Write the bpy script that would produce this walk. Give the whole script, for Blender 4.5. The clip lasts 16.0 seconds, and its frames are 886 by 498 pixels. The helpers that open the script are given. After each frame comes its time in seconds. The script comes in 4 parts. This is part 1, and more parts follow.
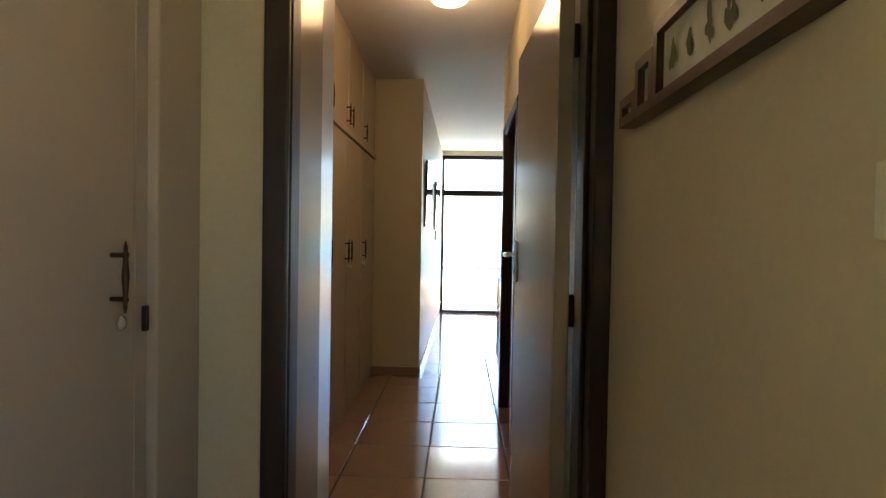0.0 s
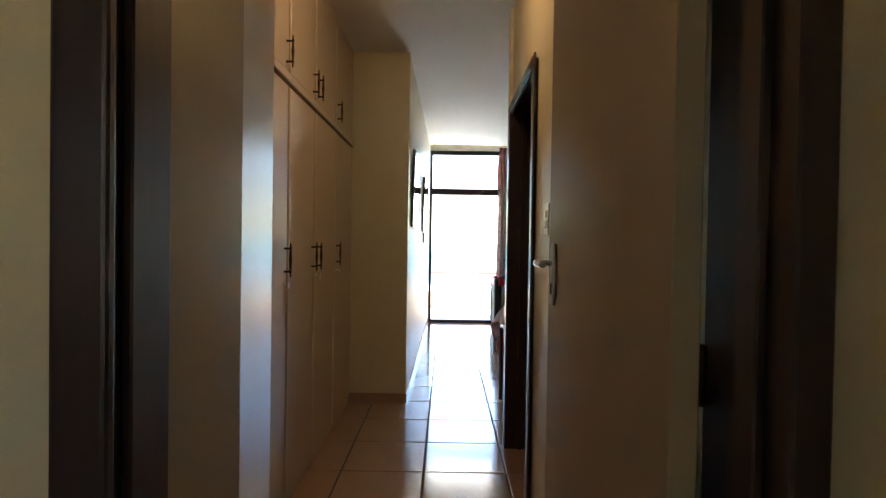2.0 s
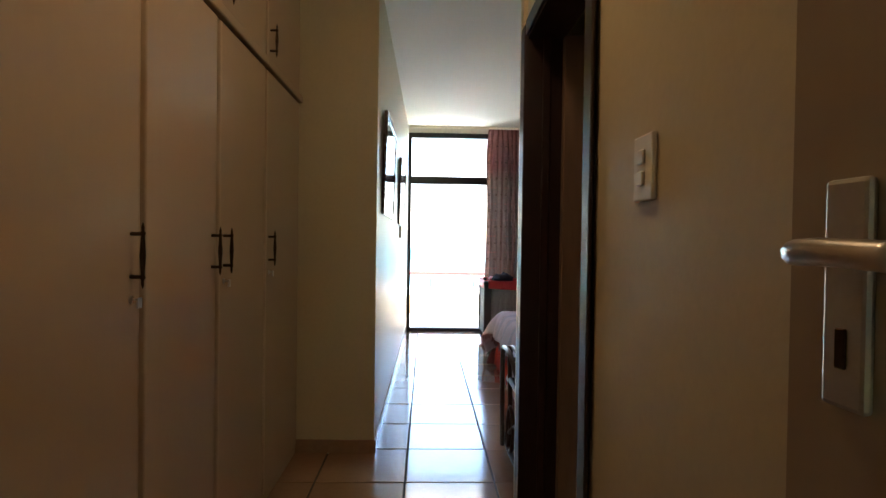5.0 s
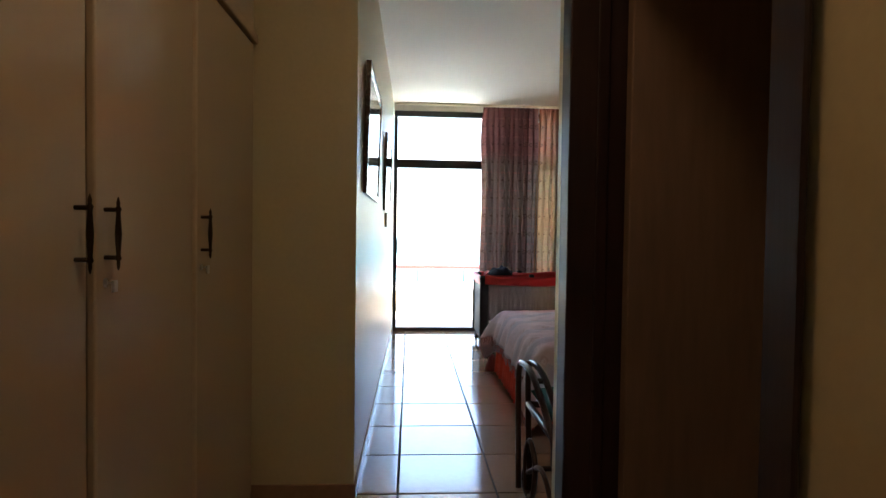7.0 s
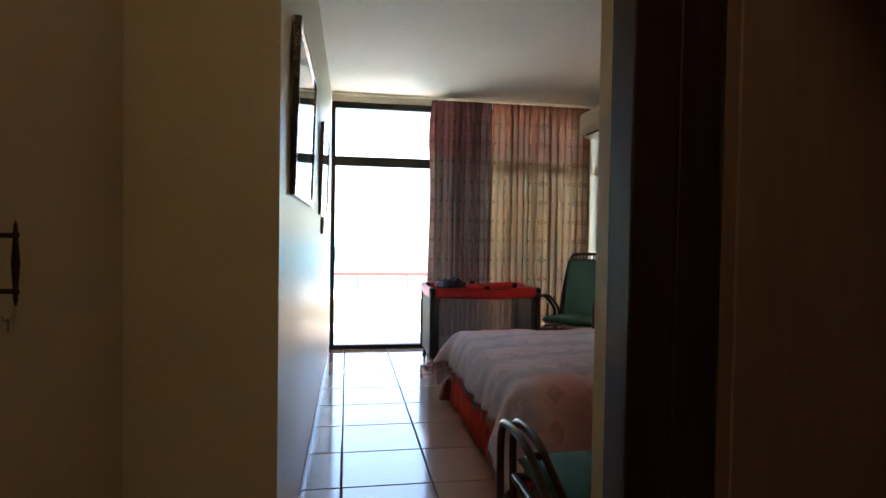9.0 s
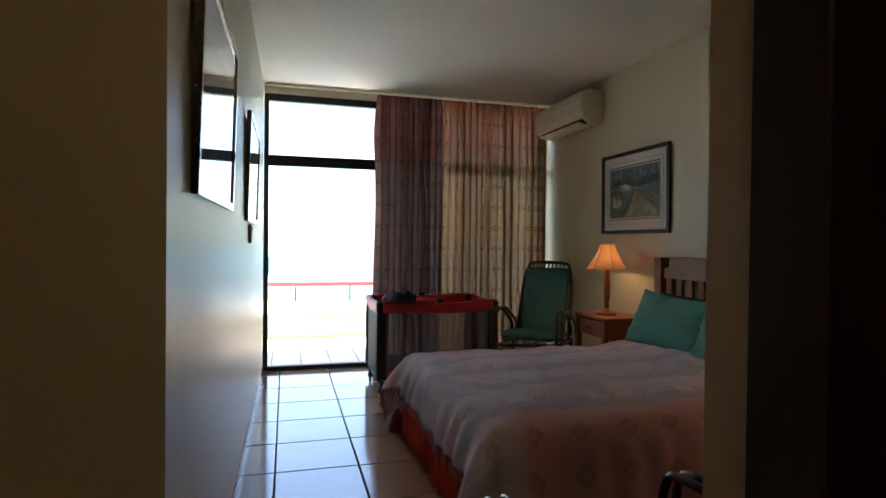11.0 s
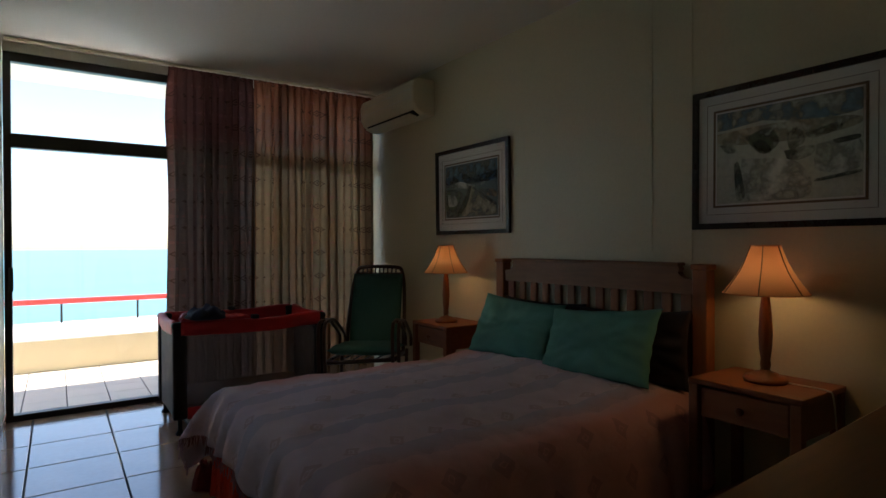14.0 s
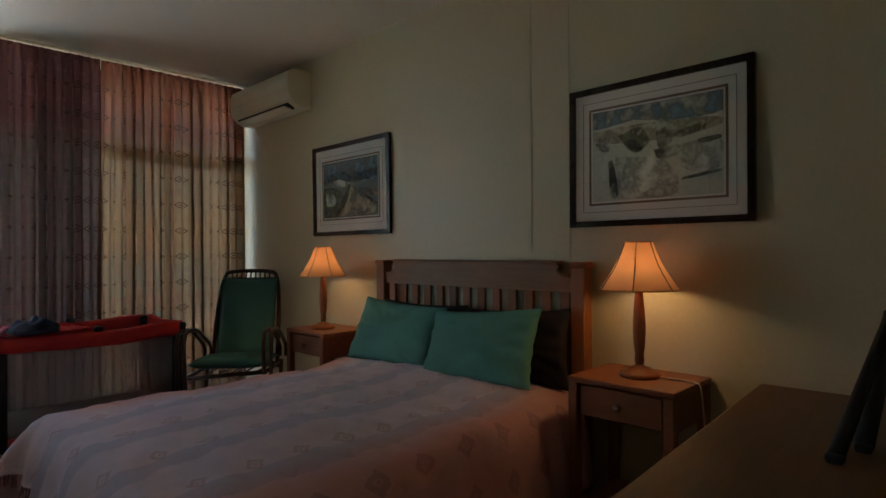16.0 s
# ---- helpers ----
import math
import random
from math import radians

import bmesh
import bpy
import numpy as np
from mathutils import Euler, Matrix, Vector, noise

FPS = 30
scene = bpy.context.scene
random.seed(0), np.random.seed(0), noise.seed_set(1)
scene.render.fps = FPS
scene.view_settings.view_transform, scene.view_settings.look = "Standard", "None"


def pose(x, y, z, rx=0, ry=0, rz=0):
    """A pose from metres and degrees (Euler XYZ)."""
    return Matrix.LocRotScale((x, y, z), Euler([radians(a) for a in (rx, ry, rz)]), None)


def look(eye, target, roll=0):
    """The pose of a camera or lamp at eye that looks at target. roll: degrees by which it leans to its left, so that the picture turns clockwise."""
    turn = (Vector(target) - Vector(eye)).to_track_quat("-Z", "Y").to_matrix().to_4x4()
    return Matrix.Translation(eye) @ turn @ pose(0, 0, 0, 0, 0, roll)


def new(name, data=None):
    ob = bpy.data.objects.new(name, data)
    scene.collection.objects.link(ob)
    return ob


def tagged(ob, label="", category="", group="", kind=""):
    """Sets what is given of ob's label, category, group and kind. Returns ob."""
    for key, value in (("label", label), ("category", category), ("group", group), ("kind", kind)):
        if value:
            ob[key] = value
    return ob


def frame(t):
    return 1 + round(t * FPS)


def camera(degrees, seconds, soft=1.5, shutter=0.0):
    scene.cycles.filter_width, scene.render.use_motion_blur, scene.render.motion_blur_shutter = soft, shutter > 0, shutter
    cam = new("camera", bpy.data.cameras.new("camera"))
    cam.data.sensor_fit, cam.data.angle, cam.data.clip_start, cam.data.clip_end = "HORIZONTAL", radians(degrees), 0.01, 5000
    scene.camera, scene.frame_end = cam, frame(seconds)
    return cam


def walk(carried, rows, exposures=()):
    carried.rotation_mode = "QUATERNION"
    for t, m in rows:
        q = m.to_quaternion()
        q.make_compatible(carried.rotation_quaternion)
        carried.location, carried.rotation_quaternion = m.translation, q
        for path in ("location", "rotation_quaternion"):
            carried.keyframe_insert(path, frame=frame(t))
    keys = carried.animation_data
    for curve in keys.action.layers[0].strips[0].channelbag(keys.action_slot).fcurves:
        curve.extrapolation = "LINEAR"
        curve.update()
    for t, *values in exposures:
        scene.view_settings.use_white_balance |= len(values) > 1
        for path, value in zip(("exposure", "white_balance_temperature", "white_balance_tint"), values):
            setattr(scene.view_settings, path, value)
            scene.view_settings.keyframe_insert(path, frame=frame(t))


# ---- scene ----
cam = camera(76.1, 16.0)
PATH = [
    (0, (0.457, 0.039, 1.276), (0.396, 2.037, 1.232), 1.0),
    (0.5, (0.43, 0.237, 1.268), (0.378, 2.236, 1.229), 1.1),
    (1, (0.387, 0.436, 1.28), (0.349, 2.436, 1.242), 1.0),
    (1.5, (0.373, 0.616, 1.266), (0.353, 2.615, 1.231), 1.0),
    (2, (0.393, 0.833, 1.266), (0.383, 2.833, 1.234), 0.9),
    (2.5, (0.393, 1.013, 1.252), (0.39, 3.013, 1.223), 1.0),
    (3, (0.355, 1.236, 1.263), (0.364, 3.235, 1.234), 0.9),
    (3.5, (0.342, 1.395, 1.253), (0.365, 3.395, 1.226), 0.9),
    (4, (0.357, 1.595, 1.248), (0.396, 3.595, 1.218), 1.0),
    (4.5, (0.382, 1.79, 1.231), (0.432, 3.789, 1.202), 0.9),
    (7, (0.33, 2.723, 1.175), (0.448, 4.718, 1.121), 0.8),
    (7.5, (0.307, 2.879, 1.186), (0.454, 4.873, 1.13), 0.8),
    (8, (0.26, 3.055, 1.196), (0.481, 5.042, 1.143), 1.0),
    (8.5, (0.263, 3.209, 1.203), (0.55, 5.187, 1.155), 0.8),
    (9, (0.304, 3.395, 1.229), (0.639, 5.366, 1.182), 0.9),
    (11.3, (0.352, 3.982, 1.259), (0.932, 5.896, 1.234), 0.6),
    (11.5, (0.365, 4.039, 1.273), (0.979, 5.942, 1.244), 0.6),
    (12, (0.42, 4.145, 1.28), (1.107, 6.023, 1.252), 0.5),
    (12.5, (0.451, 4.241, 1.277), (1.213, 6.09, 1.254), 0.3),
    (13, (0.455, 4.336, 1.276), (1.325, 6.137, 1.252), 0.1),
    (13.5, (0.451, 4.413, 1.252), (1.453, 6.144, 1.238), -0.0),
    (14, (0.441, 4.46, 1.254), (1.568, 6.113, 1.238), -0.2),
    (14.5, (0.472, 4.488, 1.222), (1.692, 6.073, 1.221), 0.1),
    (15, (0.479, 4.509, 1.225), (1.783, 6.025, 1.223), -0.3),
    (15.5, (0.521, 4.535, 1.213), (1.896, 5.988, 1.219), -0.2),
    (16, (0.593, 4.569, 1.213), (2.023, 5.968, 1.22), -0.4),
]
EXPOSURES = [(0, 3.85), (1.2, 3.85), (2.5, 3.75), (4.5, 3.65), (7, 3.45), (9, 3.2), (11.5, 2.3), (12.5, 1.8), (13.5, 1.45), (14.5, 1.36), (15.2, 1.72), (16, 2.3)]
walk(cam, [(t, look(eye, target, roll)) for t, eye, target, roll in PATH], EXPOSURES)
LAMP_W, CEIL_W = 0.46, 0.20

# ---- world, sun, exposure ----
world = bpy.data.worlds.new("world")
scene.world = world
world.use_nodes = True
wn = world.node_tree
sky = wn.nodes.new("ShaderNodeTexSky")
sky.sky_type = "NISHITA"
sky.sun_disc = False
sky.sun_elevation = radians(84)
sky.sun_rotation = radians(10)
sky.air_density, sky.dust_density, sky.ozone_density = 1.0, 0.8, 1.6
wn.nodes["Background"].inputs[1].default_value = 0.15
wn.links.new(sky.outputs[0], wn.nodes["Background"].inputs[0])

sun = new("sun", bpy.data.lights.new("sun", "SUN"))
sun.data.energy, sun.data.angle, sun.data.color = 5.0, radians(0.5), (1.0, 0.97, 0.93)
sun.matrix_world = look((0, 0, 0), (-0.17 * math.cos(radians(84)), -math.cos(radians(84)), -math.sin(radians(84))))


def lamp_point(name, loc, watts, colour, radius):
    ob = new(name, bpy.data.lights.new(name, "POINT"))
    ob.data.energy, ob.data.color, ob.data.shadow_soft_size = watts, colour, radius
    ob.location = loc
    return ob


lamp_point("bulb_near", (2.83, 5.627, 1.097), LAMP_W, (1.0, 0.70, 0.30), 0.03)
lamp_point("bulb_far", (2.78, 7.855, 1.097), LAMP_W, (1.0, 0.70, 0.30), 0.03)
lamp_point("bulb_ceiling", (0.37, 3.29, 2.54), CEIL_W, (1.0, 0.60, 0.30), 0.07)

# ---- materials ----


def nodes_of(name):
    m = bpy.data.materials.new(name)
    m.use_nodes = True
    t = m.node_tree
    return m, t, t.nodes, t.links, t.nodes["Principled BSDF"]


def mat(name, col, rough=0.5, metal=0.0, var=0.12, scale=3.0, grain=40.0, bump=0.1, stretch=(1, 1, 1), rand=0.0, coat=0.0, dist=0.004, col2=None):
    """Two scales of tone variation, roughness breakup and a fine relief."""
    m, t, n, l, p = nodes_of(name)
    tc = n.new("ShaderNodeTexCoord")
    mp = n.new("ShaderNodeMapping")
    mp.inputs["Scale"].default_value = stretch
    l.new(tc.outputs["Object"], mp.inputs["Vector"])
    big, fine = n.new("ShaderNodeTexNoise"), n.new("ShaderNodeTexNoise")
    big.inputs["Scale"].default_value, big.inputs["Detail"].default_value = scale, 4
    fine.inputs["Scale"].default_value, fine.inputs["Detail"].default_value = grain, 5
    l.new(mp.outputs[0], big.inputs["Vector"])
    l.new(mp.outputs[0], fine.inputs["Vector"])
    add = n.new("ShaderNodeMath")
    add.operation = "ADD"
    l.new(big.outputs["Fac"], add.inputs[0])
    l.new(fine.outputs["Fac"], add.inputs[1])
    src = add.outputs[0]
    if rand:
        info = n.new("ShaderNodeObjectInfo")
        mul = n.new("ShaderNodeMath")
        mul.operation = "MULTIPLY_ADD"
        mul.inputs[1].default_value = rand
        l.new(info.outputs["Random"], mul.inputs[0])
        l.new(src, mul.inputs[2])
        src = mul.outputs[0]
    ramp = n.new("ShaderNodeMapRange")
    ramp.inputs["From Min"].default_value, ramp.inputs["From Max"].default_value = 0.6, 1.4 + rand
    l.new(src, ramp.inputs["Value"])
    mix = n.new("ShaderNodeMix")
    mix.data_type = "RGBA"
    c2 = col2 or tuple(min(1, c * (1 + var)) for c in col)
    c1 = col if col2 else tuple(c * (1 - var) for c in col)
    mix.inputs[6].default_value, mix.inputs[7].default_value = (*c1, 1), (*c2, 1)
    l.new(ramp.outputs[0], mix.inputs[0])
    l.new(mix.outputs[2], p.inputs["Base Color"])
    rr = n.new("ShaderNodeMapRange")
    rr.inputs["To Min"].default_value, rr.inputs["To Max"].default_value = max(0.02, rough * 0.8), min(1, rough * 1.2)
    l.new(big.outputs["Fac"], rr.inputs["Value"])
    l.new(rr.outputs[0], p.inputs["Roughness"])
    p.inputs["Metallic"].default_value = metal
    p.inputs["Coat Weight"].default_value = coat
    p.inputs["Coat Roughness"].default_value = 0.12
    if bump:
        b = n.new("ShaderNodeBump")
        b.inputs["Strength"].default_value, b.inputs["Distance"].default_value = bump, dist
        l.new(fine.outputs["Fac"], b.inputs["Height"])
        l.new(b.outputs[0], p.inputs["Normal"])
    return m


WALL = mat("cream_wall_paint", (0.60, 0.525, 0.355), 0.42, var=0.05, scale=1.2, grain=55, bump=0.12, dist=0.006)
CEIL = mat("off_white_ceiling_paint", (0.74, 0.715, 0.665), 0.8, var=0.04, scale=1.0, grain=70, bump=0.15)
CUPB = mat("cream_gloss_cupboard_paint", (0.53, 0.42, 0.315), 0.16, var=0.015, scale=2.0, grain=60, bump=0.02, stretch=(1, 1, 0.12), dist=0.001)
NIBB = mat("brushed_cream_gloss_paint", (0.44, 0.36, 0.28), 0.32, var=0.03, scale=3.0, grain=45, bump=0.10, stretch=(1, 1, 0.3), dist=0.003)
LEAF = mat("beige_gloss_door_paint", (0.40, 0.32, 0.24), 0.19, var=0.015, scale=2.0, grain=60, bump=0.07, stretch=(1, 1, 0.12), dist=0.002)
NIBP = mat("cream_gloss_wall_end_paint", (0.42, 0.34, 0.25), 0.22, var=0.02, scale=2.0, grain=60, bump=0.04, stretch=(1, 1, 0.12), dist=0.002)
DARKWOOD = mat("dark_mahogany_frame", (0.026, 0.010, 0.009), 0.42, var=0.4, scale=4, grain=50, bump=0.12, stretch=(1, 1, 0.08), coat=0.2)
PINE = mat("orange_pine", (0.27, 0.112, 0.040), 0.5, var=0.25, scale=5, grain=45, bump=0.08, stretch=(1, 0.15, 1))
PINEV = mat("turned_pine", (0.30, 0.10, 0.032), 0.48, var=0.25, scale=5, grain=45, bump=0.08, stretch=(1, 1, 0.12))
BATHLEAF = mat("brown_door_veneer", (0.24, 0.16, 0.12), 0.45, var=0.2, scale=4, grain=40, bump=0.05, stretch=(1, 1, 0.12))
# Redness of the bedside lamps' light is put into the nightstands' pine colour.
NPINE = mat("lamp_reddened_pine", (0.26, 0.085, 0.034), 0.45, var=0.25, scale=5, grain=45, bump=0.08, stretch=(1, 0.15, 1))
DRESS = mat("brown_dresser_wood", (0.16, 0.068, 0.032), 0.45, var=0.25, scale=4, grain=40, bump=0.06, stretch=(0.12, 1, 1))
TILE = mat("glazed_terracotta_tile", (0.40, 0.25, 0.165), 0.12, var=0.10, scale=5, grain=35, bump=0.03, rand=0.25, dist=0.003, coat=0.85)
TILE.node_tree.nodes["Principled BSDF"].inputs["Coat Roughness"].default_value = 0.11
GROUT = mat("dark_grout", (0.07, 0.055, 0.045), 0.9, var=0.2, scale=9, grain=80, bump=0.2)
SKIRT = mat("brown_tile_skirting", (0.34, 0.22, 0.15), 0.25, var=0.12, scale=5, grain=35, bump=0.04)
BRONZE = mat("dark_bronze_aluminium", (0.035, 0.028, 0.024), 0.35, metal=0.6, var=0.15, scale=6, grain=90, bump=0.03)
BRASS = mat("aged_dark_brass", (0.055, 0.034, 0.020), 0.42, metal=0.9, var=0.3, scale=20, grain=120, bump=0.05)
STEEL = mat("satin_steel", (0.62, 0.60, 0.57), 0.28, metal=1.0, var=0.06, scale=12, grain=150, bump=0.03)
ALU = mat("dull_aluminium", (0.50, 0.48, 0.45), 0.5, metal=0.7, var=0.06, scale=12, grain=150, bump=0.03)
PLASTIC = mat("off_white_plastic", (0.74, 0.68, 0.53), 0.35, var=0.04, scale=6, grain=90, bump=0.02)
RATTAN = mat("dark_bent_cane", (0.045, 0.018, 0.010), 0.30, var=0.35, scale=9, grain=70, bump=0.1, coat=0.3)
GREEN = mat("teal_cotton", (0.125, 0.34, 0.285), 0.9, var=0.12, scale=7, grain=220, bump=0.35, dist=0.003)
GREENC = mat("dark_teal_chair_cushion", (0.055, 0.165, 0.148), 0.9, var=0.15, scale=7, grain=200, bump=0.35, dist=0.003)
DARKCLOTH = mat("dark_brown_cotton", (0.028, 0.016, 0.016), 0.95, var=0.2, scale=7, grain=200, bump=0.3)
REDC = mat("red_valance_cotton", (0.70, 0.07, 0.035), 0.9, var=0.18, scale=9, grain=200, bump=0.3, stretch=(1, 1, 0.4))
CRIBRED = mat("red_cot_nylon", (0.50, 0.018, 0.024), 0.55, var=0.12, scale=9, grain=180, bump=0.25)
CRIBBLACK = mat("black_cot_fabric", (0.014, 0.013, 0.016), 0.7, var=0.25, scale=9, grain=180, bump=0.25)
NAVY = mat("navy_cloth", (0.012, 0.018, 0.045), 0.9, var=0.3, scale=12, grain=180, bump=0.4)
PINK = mat("pink_plastic", (0.62, 0.16, 0.20), 0.4, var=0.08, scale=12, grain=100, bump=0.02)
WHITEMAT = mat("white_mount_board", (0.74, 0.72, 0.68), 0.85, var=0.03, scale=9, grain=150, bump=0.05)
BEAD = mat("brown_bead_line", (0.16, 0.10, 0.055), 0.5, var=0.2, scale=9, grain=90, bump=0.05)
CABLE = mat("white_cable", (0.72, 0.68, 0.60), 0.5, var=0.05, scale=20, grain=90, bump=0.02)
PARAPET = mat("cream_balcony_plaster", (0.70, 0.58, 0.36), 0.85, var=0.10, scale=2.0, grain=40, bump=0.3)
# Sun glare on the parapet's upper face is put into this whiter colour.
PARATOP = mat("sunlit_white_parapet_top", (0.84, 0.81, 0.75), 0.85, var=0.08, scale=2.0, grain=40, bump=0.3)
BALTILE = mat("sandy_balcony_tile", (0.66, 0.57, 0.48), 0.6, var=0.12, scale=6, grain=50, bump=0.12, rand=0.3)
REDRAIL = mat("red_painted_rail", (0.55, 0.05, 0.04), 0.4, var=0.12, scale=6, grain=60, bump=0.05)
SEA = mat("turquoise_sea", (0.09, 0.29, 0.33), 0.35, var=0.25, scale=0.01, grain=0.15, bump=0.4, stretch=(0.4, 1, 1), dist=0.5)
ARTPALE = mat("pale_paper_print", (0.60, 0.60, 0.50), 0.6, var=0.10, scale=6, grain=30, bump=0.03)
CHROMEFR = mat("dark_picture_moulding", (0.030, 0.014, 0.010), 0.25, var=0.3, scale=10, grain=80, bump=0.05, coat=0.3)
HALLFR = mat("brown_carved_moulding", (0.085, 0.032, 0.018), 0.4, var=0.3, scale=12, grain=60, bump=0.15)


def paint(name, col, rough=0.7, wash=False):
    """Artist's colour; a wash thins out unevenly to the paper."""
    m = mat(name, col, rough, var=0.22, scale=9, grain=60, bump=0.03)
    if wash:
        n, l = m.node_tree.nodes, m.node_tree.links
        tc, ns, rg = n.new("ShaderNodeTexCoord"), n.new("ShaderNodeTexNoise"), n.new("ShaderNodeMapRange")
        ns.inputs["Scale"].default_value, ns.inputs["Detail"].default_value, ns.inputs["Roughness"].default_value = 13, 6, 0.65
        rg.inputs["From Min"].default_value, rg.inputs["From Max"].default_value = 0.38, 0.62
        rg.inputs["To Min"].default_value, rg.inputs["To Max"].default_value = 0.12, 1.0
        l.new(tc.outputs["Object"], ns.inputs["Vector"])
        l.new(ns.outputs["Fac"], rg.inputs["Value"])
        l.new(rg.outputs[0], n["Principled BSDF"].inputs["Alpha"])
    return m


def thin_glass(name, rough):
    """A flat pane: straight through, with a mirror film that grows towards grazing view."""
    m, t, n, l, p = nodes_of(name)
    n.remove(p)
    tr, gl, lw, mx = n.new("ShaderNodeBsdfTransparent"), n.new("ShaderNodeBsdfGlossy"), n.new("ShaderNodeLayerWeight"), n.new("ShaderNodeMixShader")
    gl.inputs["Roughness"].default_value = rough
    lw.inputs["Blend"].default_value = 0.5
    power, scale = n.new("ShaderNodeMath"), n.new("ShaderNodeMath")
    power.operation, scale.operation = "POWER", "MULTIPLY_ADD"
    power.inputs[1].default_value = 5.0
    scale.inputs[1].default_value, scale.inputs[2].default_value = 0.9, 0.04
    l.new(lw.outputs["Facing"], power.inputs[0])
    l.new(power.outputs[0], scale.inputs[0])
    l.new(scale.outputs[0], mx.inputs[0])
    l.new(tr.outputs[0], mx.inputs[1])
    l.new(gl.outputs[0], mx.inputs[2])
    l.new(mx.outputs[0], n["Material Output"].inputs[0])
    return m


GLASS = thin_glass("window_glass", 0.0)
PICGLASS = thin_glass("picture_glass", 0.035)


def glow(name, col, strength):
    m, t, n, l, p = nodes_of(name)
    p.inputs["Base Color"].default_value = (*col, 1)
    p.inputs["Emission Color"].default_value = (*col, 1)
    p.inputs["Emission Strength"].default_value = strength
    return m


DOME = glow("lit_opal_glass", (1.0, 0.70, 0.40), 0.8)
BULB = glow("lit_bulb", (1.0, 0.62, 0.28), 1.5)


def sheer(name, col, amount, pattern=None, open_weave=0.0, creases=0.0):
    """Cloth that lets light through: diffuse and translucent, with an optional printed pattern."""
    m, t, n, l, p = nodes_of(name)
    n.remove(p)
    out = n["Material Output"]
    d, tr, mx = n.new("ShaderNodeBsdfDiffuse"), n.new("ShaderNodeBsdfTranslucent"), n.new("ShaderNodeMixShader")
    mx.inputs[0].default_value = amount
    l.new(d.outputs[0], mx.inputs[1])
    l.new(tr.outputs[0], mx.inputs[2])
    last = mx.outputs[0]
    if open_weave:
        tp, m2 = n.new("ShaderNodeBsdfTransparent"), n.new("ShaderNodeMixShader")
        m2.inputs[0].default_value = open_weave
        tp.inputs[0].default_value = (1.0, 0.72, 0.48, 1)
        l.new(last, m2.inputs[1])
        l.new(tp.outputs[0], m2.inputs[2])
        last = m2.outputs[0]
    l.new(last, out.inputs[0])
    colour = pattern(n, l, col) if pattern else None
    if colour is None:
        rgb = n.new("ShaderNodeRGB")
        rgb.outputs[0].default_value = (*col, 1)
        colour = rgb.outputs[0]
    l.new(colour, d.inputs[0])
    l.new(colour, tr.inputs[0])
    tc, ns, b = n.new("ShaderNodeTexCoord"), n.new("ShaderNodeTexNoise"), n.new("ShaderNodeBump")
    ns.inputs["Scale"].default_value = 260
    l.new(tc.outputs["Object"], ns.inputs["Vector"])
    l.new(ns.outputs["Fac"], b.inputs["Height"])
    b.inputs["Strength"].default_value, b.inputs["Distance"].default_value = 0.3, 0.002
    if creases:
        n2, b2 = n.new("ShaderNodeTexNoise"), n.new("ShaderNodeBump")
        n2.inputs["Scale"].default_value, n2.inputs["Detail"].default_value, n2.inputs["Distortion"].default_value = 7, 3, 0.15
        l.new(tc.outputs["Object"], n2.inputs["Vector"])
        l.new(n2.outputs["Fac"], b2.inputs["Height"])
        b2.inputs["Strength"].default_value, b2.inputs["Distance"].default_value = 0.8, creases
        l.new(b2.outputs[0], b.inputs["Normal"])
    l.new(b.outputs[0], d.inputs["Normal"])
    return m


def math_node(n, l, op, a, b=None):
    nd = n.new("ShaderNodeMath")
    nd.operation = op
    for i, v in enumerate((a, b)):
        if v is None:
            continue
        if isinstance(v, (int, float)):
            nd.inputs[i].default_value = v
        else:
            l.new(v, nd.inputs[i])
    return nd.outputs[0]


def mix_col(n, l, fac, a, b):
    nd = n.new("ShaderNodeMix")
    nd.data_type = "RGBA"
    for sock, v in ((nd.inputs[0], fac), (nd.inputs[6], a), (nd.inputs[7], b)):
        if isinstance(v, tuple):
            sock.default_value = (*v, 1)
        elif isinstance(v, (int, float)):
            sock.default_value = v
        else:
            l.new(v, sock)
    return nd.outputs[2]


def motif(n, l, u, v, du, dv, size, thick):
    """Rows of small rings with a dot: a mask of 0..1 on the cell grid du x dv."""
    fu = math_node(n, l, "SUBTRACT", math_node(n, l, "FRACT", math_node(n, l, "DIVIDE", u, du)), 0.5)
    fv = math_node(n, l, "SUBTRACT", math_node(n, l, "FRACT", math_node(n, l, "DIVIDE", v, dv)), 0.5)
    au = math_node(n, l, "MULTIPLY", math_node(n, l, "ABSOLUTE", fu), du)
    av = math_node(n, l, "MULTIPLY", math_node(n, l, "ABSOLUTE", fv), dv)
    dist = math_node(n, l, "ADD", au, av)
    ring = math_node(n, l, "LESS_THAN", math_node(n, l, "ABSOLUTE", math_node(n, l, "SUBTRACT", dist, size)), thick)
    dot = math_node(n, l, "LESS_THAN", dist, size * 0.35)
    return math_node(n, l, "MAXIMUM", ring, dot)


